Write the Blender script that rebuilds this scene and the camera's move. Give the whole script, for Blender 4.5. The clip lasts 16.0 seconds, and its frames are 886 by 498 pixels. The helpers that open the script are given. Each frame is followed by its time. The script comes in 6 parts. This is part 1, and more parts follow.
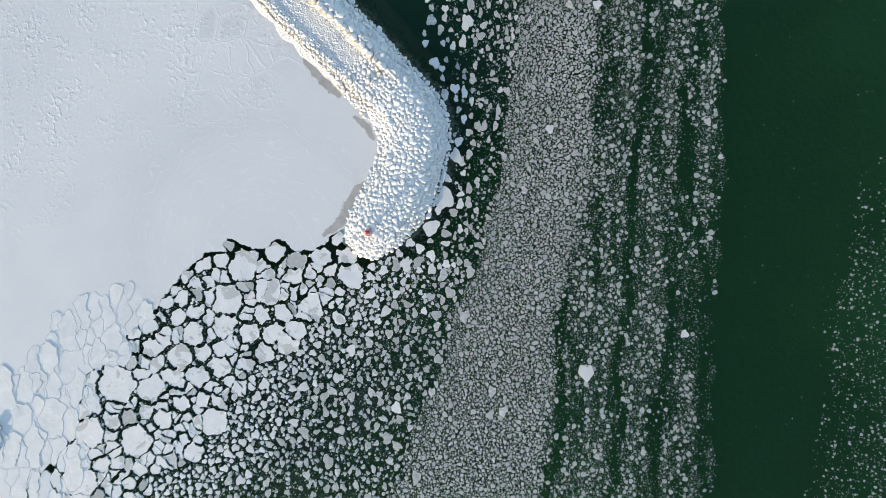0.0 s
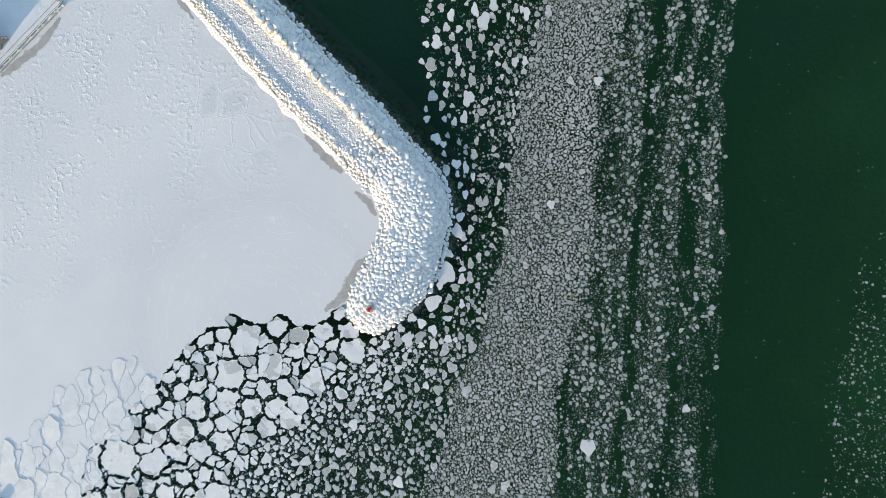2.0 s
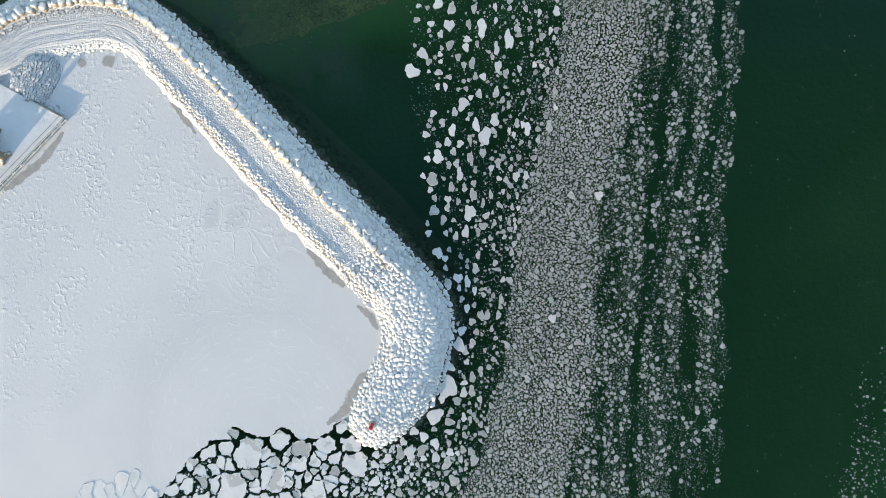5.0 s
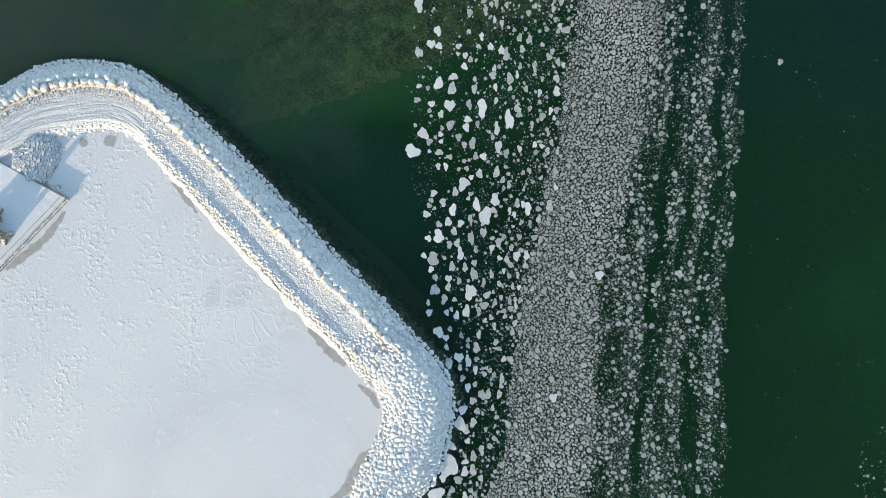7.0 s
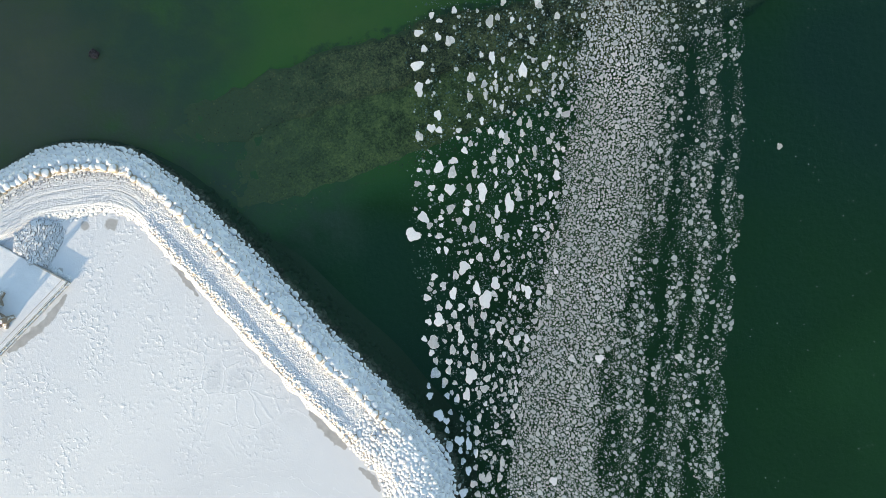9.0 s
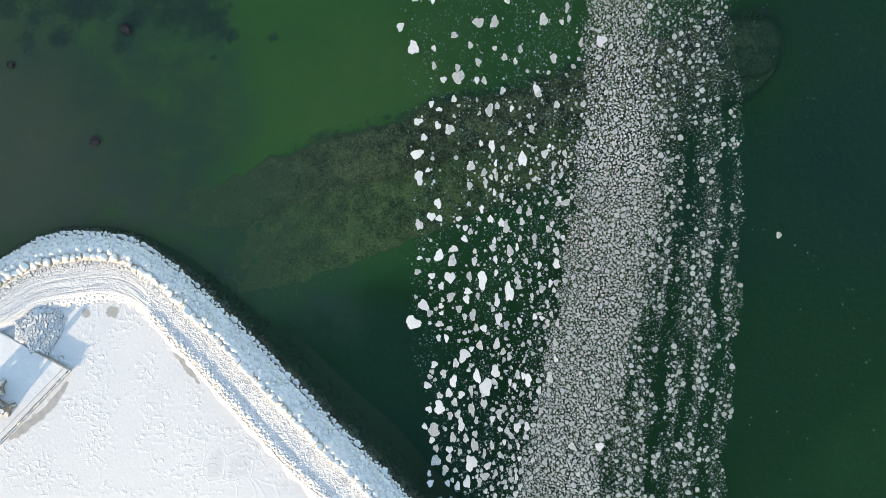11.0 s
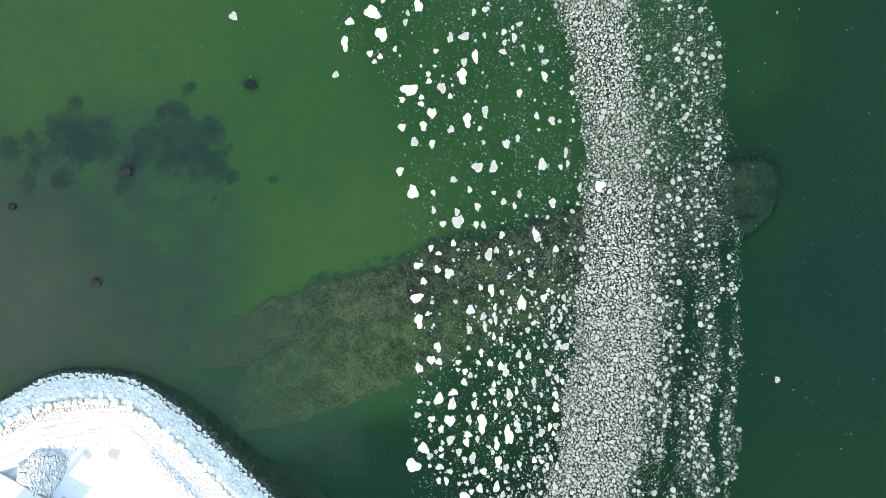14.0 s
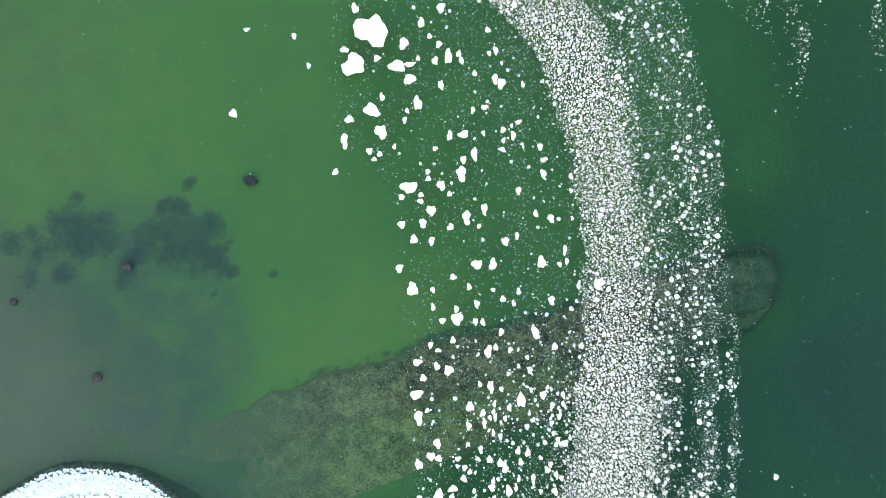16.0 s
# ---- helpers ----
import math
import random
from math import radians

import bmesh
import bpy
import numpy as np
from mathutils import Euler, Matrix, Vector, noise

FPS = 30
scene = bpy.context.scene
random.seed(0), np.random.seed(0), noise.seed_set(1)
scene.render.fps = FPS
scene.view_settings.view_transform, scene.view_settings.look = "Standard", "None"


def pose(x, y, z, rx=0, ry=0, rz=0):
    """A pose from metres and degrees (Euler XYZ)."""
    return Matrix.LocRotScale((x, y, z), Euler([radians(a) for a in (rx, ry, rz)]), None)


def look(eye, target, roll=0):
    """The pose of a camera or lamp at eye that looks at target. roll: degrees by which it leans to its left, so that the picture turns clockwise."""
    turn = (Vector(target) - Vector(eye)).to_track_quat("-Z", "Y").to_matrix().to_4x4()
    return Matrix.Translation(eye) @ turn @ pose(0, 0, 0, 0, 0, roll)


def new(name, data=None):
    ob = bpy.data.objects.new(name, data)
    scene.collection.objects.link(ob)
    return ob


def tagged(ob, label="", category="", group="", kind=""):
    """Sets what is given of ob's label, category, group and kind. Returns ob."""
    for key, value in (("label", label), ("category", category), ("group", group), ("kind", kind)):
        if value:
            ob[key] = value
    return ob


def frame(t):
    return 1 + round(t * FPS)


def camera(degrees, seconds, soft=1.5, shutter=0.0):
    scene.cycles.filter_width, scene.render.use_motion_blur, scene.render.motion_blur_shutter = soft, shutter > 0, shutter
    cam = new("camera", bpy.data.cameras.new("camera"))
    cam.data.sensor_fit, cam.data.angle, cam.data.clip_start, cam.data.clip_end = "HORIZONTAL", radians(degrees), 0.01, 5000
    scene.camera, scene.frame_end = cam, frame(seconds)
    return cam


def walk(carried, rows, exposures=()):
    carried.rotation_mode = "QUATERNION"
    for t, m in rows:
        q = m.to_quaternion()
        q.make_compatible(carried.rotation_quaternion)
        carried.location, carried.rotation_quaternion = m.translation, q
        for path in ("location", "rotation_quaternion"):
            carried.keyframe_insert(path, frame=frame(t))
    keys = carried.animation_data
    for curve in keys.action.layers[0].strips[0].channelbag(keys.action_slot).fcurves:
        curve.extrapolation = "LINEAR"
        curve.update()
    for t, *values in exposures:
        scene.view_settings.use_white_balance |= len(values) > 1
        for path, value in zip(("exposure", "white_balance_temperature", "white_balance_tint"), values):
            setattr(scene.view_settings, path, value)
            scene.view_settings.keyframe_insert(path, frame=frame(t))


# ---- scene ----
cam = camera(71.0, 16.0, soft=0.6)
# seconds, x, y, height, degrees of pitch, roll and yaw of a camera that looks straight down
PATH = [
    (0, 0.0, 0.0, 120.0, -0.748, 1.205, 0.0),
    (0.5, -0.084, 3.359, 120.025, -0.708, 1.205, -0.027),
    (1, -0.16, 7.073, 120.053, -0.67, 1.207, -0.053),
    (1.5, -0.229, 10.476, 120.081, -0.633, 1.208, -0.08),
    (2, -0.29, 14.2, 120.112, -0.598, 1.211, -0.106),
    (2.5, -0.344, 17.628, 120.144, -0.565, 1.213, -0.131),
    (3, -0.39, 21.372, 120.178, -0.534, 1.217, -0.157),
    (3.5, -0.429, 24.804, 120.214, -0.504, 1.22, -0.182),
    (4, -0.46, 28.558, 120.251, -0.477, 1.225, -0.207),
    (6.5, -0.508, 47.13, 120.463, -0.364, 1.254, -0.329),
    (7, -0.496, 51.145, 120.511, -0.346, 1.262, -0.353),
    (7.5, -0.478, 54.936, 120.56, -0.331, 1.27, -0.376),
    (8, -0.452, 59.059, 120.611, -0.317, 1.278, -0.399),
    (8.5, -0.419, 62.974, 120.664, -0.305, 1.287, -0.422),
    (9, -0.38, 67.274, 120.718, -0.295, 1.297, -0.445),
    (11.5, -0.081, 88.967, 121.016, -0.269, 1.353, -0.555),
    (12, -0.002, 93.716, 121.081, -0.269, 1.365, -0.576),
    (12.5, 0.084, 98.163, 121.147, -0.271, 1.379, -0.597),
    (13, 0.177, 103.024, 121.215, -0.275, 1.392, -0.618),
    (13.5, 0.275, 107.564, 121.285, -0.281, 1.407, -0.639),
    (14, 0.381, 112.457, 121.357, -0.288, 1.421, -0.659),
    (14.5, 0.492, 117.045, 121.43, -0.297, 1.437, -0.679),
    (15, 0.61, 121.987, 121.505, -0.307, 1.453, -0.699),
    (15.5, 0.734, 126.585, 121.581, -0.32, 1.469, -0.719),
    (16, 0.864, 131.569, 121.66, -0.334, 1.486, -0.738),
]
EXPOSURES = [(0.0, 1.23, 7450, 10), (4.0, 1.23, 7480, 9), (7.0, 1.32, 7520, 8), (9.0, 1.47, 7650, 8), (11.5, 1.74, 8050, 11), (12.5, 1.93, 8200, 11), (14.0, 2.40, 8200, 11), (16.0, 2.92, 8150, 11)]
walk(cam, [(t, pose(x, y, z, rx, ry, rz)) for t, x, y, z, rx, ry, rz in PATH], EXPOSURES)

# ---- light ----
SUN_HEIGHT, SUN_FROM = 10.0, (-0.66, -0.75)
world = bpy.data.worlds.new("winter_sky")
scene.world = world
world.use_nodes = True
sky = world.node_tree.nodes.new("ShaderNodeTexSky")
sky.sky_type, sky.sun_disc = "NISHITA", False
sky.sun_elevation, sky.sun_rotation = radians(SUN_HEIGHT), math.atan2(*SUN_FROM)
sky.ozone_density, sky.dust_density = 1.7, 0.5
background = world.node_tree.nodes["Background"]
background.inputs["Strength"].default_value = 0.15
world.node_tree.links.new(sky.outputs["Color"], background.inputs["Color"])
sun = new("sun", bpy.data.lights.new("sun", "SUN"))
sun.data.energy, sun.data.angle, sun.data.color = 2.3, radians(0.6), (1.0, 0.835, 0.645)
low = math.tan(radians(SUN_HEIGHT))
sun.matrix_world = look((SUN_FROM[0] * 100, SUN_FROM[1] * 100, 100 * low), (0, 0, 0))

rng = np.random.default_rng(7)


# ---- materials ----
class Nodes:
    """A small builder for a node material."""

    def __init__(self, name, **values):
        self.mat = bpy.data.materials.new(name)
        self.mat.use_nodes = True
        self.tree = self.mat.node_tree
        self.bsdf = self.tree.nodes["Principled BSDF"]
        self.out = self.tree.nodes["Material Output"]
        for key, value in values.items():
            self.bsdf.inputs[key.replace("_", " ")].default_value = value

    def node(self, kind, links=(), **settings):
        n = self.tree.nodes.new("ShaderNode" + kind)
        for key, value in settings.items():
            setattr(n, key, value)
        for socket, source in dict(links).items():
            self.put(n.inputs[socket], source)
        return n

    def put(self, socket, source):
        if isinstance(source, bpy.types.NodeSocket):
            self.tree.links.new(source, socket)
        else:
            socket.default_value = source

    def place(self, scale=(1, 1, 1)):
        c = self.node("TexCoord").outputs["Object"]
        return self.node("Mapping", {"Vector": c, "Scale": scale}).outputs[0]

    def world_place(self, scale=(1, 1, 1)):
        c = self.node("NewGeometry").outputs["Position"]
        return self.node("Mapping", {"Vector": c, "Scale": scale}).outputs[0]

    def noise(self, where, scale, detail=3.0, rough=0.55, warp=0.0):
        return self.node("TexNoise", {"Vector": where, "Scale": scale, "Detail": detail, "Roughness": rough, "Distortion": warp}).outputs["Fac"]

    def ramp(self, fac, stops):
        n = self.node("ValToRGB", {"Fac": fac})
        e = n.color_ramp.elements
        while len(e) < len(stops):
            e.new(0.5)
        for el, (at, col) in zip(e, stops):
            el.position = at
            el.color = (*col, 1) if isinstance(col, tuple) else (col, col, col, 1)
        return n.outputs["Color"]

    def math(self, op, a, b=0.0, clamp=False):
        return self.node("Math", {0: a, 1: b}, operation=op, use_clamp=clamp).outputs[0]

    def mix(self, fac, a, b):
        n = self.node("Mix", data_type="RGBA")
        for i, v in ((0, fac), (6, a), (7, b)):
            self.put(n.inputs[i], v if not isinstance(v, tuple) else (*v, 1))
        return n.outputs[2]

    def bump(self, height, strength, distance, after=None):
        links = {"Height": height, "Strength": strength, "Distance": distance}
        if after is not None:
            links["Normal"] = after
        return self.node("Bump", links).outputs[0]

    def colour(self, source):
        self.put(self.bsdf.inputs["Base Color"], source)
        return self

    def normal(self, source):
        self.put(self.bsdf.inputs["Normal"], source)
        return self


def snow_material(name, base=(0.80, 0.82, 0.85), grain=1.0):
    m = Nodes(name, Roughness=0.75)
    p = m.world_place()
    m.colour(m.ramp(m.noise(p, 0.35 * grain, 5), [(0.3, tuple(c * 0.93 for c in base)), (0.7, base)]))
    m.normal(m.bump(m.noise(p, 4.0 * grain, 4), 0.35, 0.12, m.bump(m.noise(p, 0.7 * grain, 3), 0.4, 0.3)))
    return m.mat


def rock_material(name, bare, snow_from=0.35):
    """Boulders under snow and glazed spray: snow on what faces up, stone or clear ice on steep flanks."""
    m = Nodes(name, Roughness=0.55)
    p = m.world_place()
    up = m.node("SeparateXYZ", {0: m.node("NewGeometry").outputs["Normal"]}).outputs["Z"]
    rand = m.node("ObjectInfo").outputs["Random"]
    edge = m.math("ADD", up, m.math("MULTIPLY", m.math("SUBTRACT", m.noise(p, 2.2, 4), 0.5), 1.1))
    edge = m.math("ADD", edge, m.math("MULTIPLY", m.math("SUBTRACT", rand, 0.5), 0.15))
    cover = m.node("MapRange", {0: edge, 1: snow_from - 0.12, 2: snow_from + 0.12}).outputs[0]
    stone = m.ramp(m.noise(p, 5.0, 5), [(0.3, tuple(c * 0.6 for c in bare)), (0.7, bare)])
    white = m.ramp(m.noise(p, 1.3, 4), [(0.3, (0.76, 0.79, 0.83)), (0.7, (0.86, 0.875, 0.90))])
    m.colour(m.mix(cover, stone, white))
    m.normal(m.bump(m.noise(p, 4.5, 6, 0.68), 0.75, 0.18))
    return m.mat


def road_material():
    """Trodden and driven snow: ruts that run along the road, clods, a little grit."""
    m = Nodes("trodden_snow", Roughness=0.8)
    p = m.world_place()
    along = m.node("Attribute", attribute_name="along").outputs["Fac"]
    across = m.node("Attribute", attribute_name="across").outputs["Fac"]
    flow = m.node("CombineXYZ", {0: m.math("MULTIPLY", along, 0.12), 1: m.math("MULTIPLY", across, 1.5), 2: 0.0}).outputs[0]
    ruts = m.noise(flow, 0.75, 5, 0.6, 0.6)
    clods = m.noise(p, 1.7, 6, 0.68, 0.4)
    grit = m.ramp(m.noise(p, 3.3, 5, 0.7), [(0.56, 0.0), (0.72, 0.5)])
    # trodden snow tone, taken bluer for part shade on the bend
    white = m.ramp(ruts, [(0.35, (0.60, 0.645, 0.71)), (0.65, (0.79, 0.815, 0.855))])
    # colour lightened along the straight to offset the bank's shadow there
    straight_lift = m.node("MapRange", {0: along, 1: 55.0, 2: 80.0, 3: 0.0, 4: 0.85}).outputs[0]
    white = m.mix(straight_lift, white, (0.84, 0.855, 0.885))
    m.colour(m.mix(m.math("MULTIPLY", grit, 0.8), white, (0.42, 0.38, 0.34)))
    driven = m.node("MapRange", {0: along, 1: 55.0, 2: 75.0, 3: 0.8, 4: 0.03}).outputs[0]
    rough = m.node("MapRange", {0: along, 1: 55.0, 2: 75.0, 3: 0.6, 4: 1.0}).outputs[0]
    m.normal(m.bump(clods, rough, 0.50, m.bump(ruts, driven, 0.9)))
    return m.mat


def sheet_material():
    """Snow-dusted harbour ice: wind drifts, refrozen crack lines, arcs of rafted slush, a rubbled corner."""
    m = Nodes("harbour_ice", Roughness=0.6)
    p = m.world_place()
    wobble = m.node("TexNoise", {"Vector": p, "Scale": 0.3, "Detail": 4.0}).outputs["Color"]
    warp = m.node("VectorMath", {0: p, 1: m.node("VectorMath", {0: wobble, 1: (5.0, 5.0, 0.0)}, operation="MULTIPLY").outputs[0]}, operation="ADD").outputs[0]
    big = m.node("TexVoronoi", {"Vector": warp, "Scale": 0.11}, feature="DISTANCE_TO_EDGE").outputs["Distance"]
    small = m.node("TexVoronoi", {"Vector": warp, "Scale": 0.33}, feature="DISTANCE_TO_EDGE").outputs["Distance"]
    xyz = m.node("SeparateXYZ", {0: p})
    corner = m.math("ADD", m.math("MULTIPLY", xyz.outputs["Y"], 0.02), m.math("MULTIPLY", xyz.outputs["X"], -0.012))
    rubbled = m.node("MapRange", {0: m.math("ADD", corner, m.noise(p, 0.06, 3)), 1: 1.35, 2: 2.1}).outputs[0]
    crust_warp = m.node("VectorMath", {0: p, 1: m.node("VectorMath", {0: m.node("TexNoise", {"Vector": p, "Scale": 0.8, "Detail": 3.0}).outputs["Color"], 1: (2.2, 2.2, 0.0)}, operation="MULTIPLY").outputs[0]}, operation="ADD").outputs[0]
    scallop = m.node("TexVoronoi", {"Vector": m.node("Mapping", {"Vector": crust_warp, "Rotation": (0, 0, 0.5), "Scale": (1.0, 0.6, 1.0)}).outputs[0], "Scale": 0.36}, feature="DISTANCE_TO_EDGE").outputs["Distance"]
    crust = m.math("MULTIPLY", m.ramp(scallop, [(0.0, 1.0), (0.045, 0.0)]), m.ramp(m.noise(p, 0.55, 3), [(0.50, 0.0), (0.60, 1.0)]))
    crust = m.math("MULTIPLY", crust, m.ramp(m.noise(p, 0.035, 2), [(0.36, 0.15), (0.6, 1.0)]))
    line = m.math("MAXIMUM", m.math("MULTIPLY", m.ramp(big, [(0.0, 1.0), (0.012, 0.0)]), m.ramp(m.noise(p, 0.05, 2), [(0.46, 0.0), (0.60, 0.30)])), m.math("MULTIPLY", m.ramp(small, [(0.0, 0.30), (0.03, 0.0)]), m.math("MULTIPLY", rubbled, m.ramp(m.noise(p, 0.4, 3), [(0.40, 0.0), (0.58, 1.0)]))))
    off = m.node("VectorMath", {0: warp, 1: (-36.5, 2.0, 0.0)}, operation="SUBTRACT").outputs[0]
    far = m.node("VectorMath", {0: off}, operation="LENGTH").outputs["Value"]
    arcs = m.math("SINE", m.math("MULTIPLY", far, 3.6))
    where = m.math("MULTIPLY", m.ramp(m.math("DIVIDE", far, 40.0), [(0.12, 0.0), (0.20, 1.0), (0.60, 1.0), (0.75, 0.0)]), m.ramp(m.noise(p, 0.40, 4), [(0.42, 0.0), (0.58, 1.0)]))
    arcs = m.math("MULTIPLY", m.math("POWER", m.math("MAXIMUM", arcs, 0.0), 14.0), where)
    aside = m.node("VectorMath", {0: m.node("VectorMath", {0: p, 1: (-43.0, 40.0, 0.0)}, operation="SUBTRACT").outputs[0]}, operation="LENGTH").outputs["Value"]
    pans = m.node("MapRange", {0: m.math("ADD", aside, m.math("MULTIPLY", m.noise(p, 0.12, 3), 14.0)), 1: 24.0, 2: 14.0}).outputs[0]
    bend = m.node("VectorMath", {0: p, 1: m.node("VectorMath", {0: m.node("TexNoise", {"Vector": p, "Scale": 0.5, "Detail": 3.0}).outputs["Color"], 1: (1.6, 1.6, 0.0)}, operation="MULTIPLY").outputs[0]}, operation="ADD").outputs[0]
    joint = m.node("TexVoronoi", {"Vector": bend, "Scale": 0.20}, feature="DISTANCE_TO_EDGE").outputs["Distance"]
    ridge = m.math("MULTIPLY", m.math("MULTIPLY", m.ramp(joint, [(0.0, 1.0), (0.03, 0.0)]), m.ramp(m.noise(p, 0.22, 3), [(0.38, 0.1), (0.55, 1.0)])), pans)
    inside = m.math("MULTIPLY", m.math("MULTIPLY", m.ramp(joint, [(0.06, 0.0), (0.16, 1.0)]), m.ramp(m.node("SeparateColor", {0: m.node("TexVoronoi", {"Vector": bend, "Scale": 0.20}).outputs["Color"]}).outputs[1], [(0.4, 0.0), (0.7, 1.0)])), pans)
    clumps = m.noise(p, 1.0, 3, 0.5, 0.3)
    lumps = m.math("MULTIPLY", m.ramp(clumps, [(0.50, 0.0), (0.72, 1.0)]), m.math("MULTIPLY", rubbled, m.ramp(m.noise(p, 0.16, 3), [(0.44, 0.06), (0.60, 1.0)])))
    grain = m.noise(m.world_place((1.0, 0.7, 1.0)), 3.2, 4, 0.6)
    tone = m.ramp(m.noise(p, 0.045, 4), [(0.3, (0.72, 0.73, 0.76)), (0.5, (0.765, 0.772, 0.79)), (0.7, (0.80, 0.803, 0.815))])
    band = m.ramp(m.math("DIVIDE", far, 40.0), [(0.0, 0.35), (0.50, 0.45), (0.58, 1.0), (0.78, 0.0)])
    tone = m.mix(m.math("MULTIPLY", band, 0.5), tone, (0.66, 0.67, 0.70))
    tone = m.mix(m.math("MULTIPLY", inside, 0.7), tone, (0.66, 0.675, 0.70))
    m.colour(m.mix(m.math("MULTIPLY", m.math("MAXIMUM", line, arcs), 0.6), tone, (0.85, 0.86, 0.88)))
    m.normal(m.bump(crust, 0.13, 0.06, m.bump(line, 0.30, 0.06, m.bump(arcs, 0.22, 0.06, m.bump(lumps, 0.5, 0.14, m.bump(ridge, 0.32, 0.08, m.bump(grain, m.math("ADD", m.math("MULTIPLY", rubbled, 0.25), 0.20), 0.06)))))))
    return m.mat


def floe_material(name, dark, light, rough=0.55, relief=0.35):
    """Floe tops: each floe its own tone between bare grey ice and snow."""
    m = Nodes(name, Roughness=rough)
    p = m.world_place()
    geo = m.node("NewGeometry")
    rand = m.node("TexWhiteNoise", {"Vector": m.node("ObjectInfo").outputs["Location"]}, noise_dimensions="3D").outputs["Value"]
    pick = m.math("FRACT", m.math("ADD", rand, geo.outputs["Random Per Island"]))
    tone = m.mix(m.ramp(pick, [(0.25, 0.0), (0.95, 1.0)]), dark, light)
    m.colour(m.mix(m.ramp(m.noise(p, 1.9, 5, 0.62), [(0.38, 0.0), (0.68, 1.7 * relief)]), tone, tuple(c * 0.75 for c in dark)))
    m.normal(m.bump(m.noise(p, 2.8, 5, 0.6), relief, 0.12))
    return m.mat


def plate_material(name, flood):
    """Snow-covered plates: soft drifts, scalloped crust, flooded blue-grey corners."""
    m = Nodes(name, Roughness=0.6)
    p = m.world_place()
    tone = m.ramp(m.noise(p, 0.5, 5), [(0.3, (0.74, 0.75, 0.77)), (0.7, (0.84, 0.842, 0.85))])
    flooded = m.ramp(m.noise(p, 0.27, 4, 0.6, 0.6), [(0.555, 0.0), (0.60, flood)])
    m.colour(m.mix(flooded, tone, (0.50, 0.51, 0.51)))
    ridge = m.node("TexVoronoi", {"Vector": m.node("VectorMath", {0: p, 1: m.node("TexNoise", {"Vector": p, "Scale": 0.7, "Detail": 3.0}).outputs["Color"]}, operation="ADD").outputs[0], "Scale": 0.55}, feature="DISTANCE_TO_EDGE").outputs["Distance"]
    crust = m.math("MULTIPLY", m.ramp(ridge, [(0.0, 1.0), (0.06, 0.0)]), m.ramp(m.noise(p, 0.5, 3), [(0.45, 0.0), (0.6, 1.0)]))
    m.normal(m.bump(crust, 0.22, 0.06, m.bump(m.noise(p, 2.8, 5, 0.6), 0.14, 0.10, m.bump(m.noise(p, 0.30, 2), 0.22, 0.40))))
    return m.mat


SNOW = snow_material("snow")
ROAD = road_material()
ARMOUR = rock_material("snowy_armour_stone", (0.38, 0.31, 0.25), 0.20)
CREST = rock_material("granite_crest_stone", (0.52, 0.44, 0.34), 0.66)
RUBBLE = rock_material("bare_rubble", (0.24, 0.22, 0.20), 0.82)
# bare stone, its tone taken darker for shade in the gaps between boulders
CORE = rock_material("stone_core", (0.22, 0.195, 0.175), 0.93)
CRUSTED = rock_material("crusted_slope", (0.26, 0.225, 0.20), 0.48)
SHEET = sheet_material()
PLATE = plate_material("snowy_plate", 0.8)
JAMMED_SNOW = plate_material("jammed_plate_snow", 0.12)
GREY = floe_material("grey_floe", (0.46, 0.48, 0.475), (0.66, 0.67, 0.665), 0.55, 0.5)
THIN = floe_material("thin_bare_ice", (0.46, 0.475, 0.475), (0.70, 0.71, 0.71), 0.45, 0.35)
PALE = floe_material("pale_floe", (0.66, 0.67, 0.68), (0.83, 0.835, 0.84), 0.6, 0.18)
RIM = snow_material("floe_rim", (0.66, 0.675, 0.68), 3.0)
SIDE = floe_material("wet_ice_side", (0.34, 0.40, 0.40), (0.48, 0.53, 0.53), 0.35, 0.3)
CRUST = snow_material("plate_rim", (0.82, 0.825, 0.83), 3.0)
PANCAKE = floe_material("pancake_ice", (0.388, 0.425, 0.412), (0.506, 0.545, 0.532), 0.55, 0.25)
BITS = floe_material("brash_bits", (0.22, 0.26, 0.24), (0.50, 0.53, 0.51))


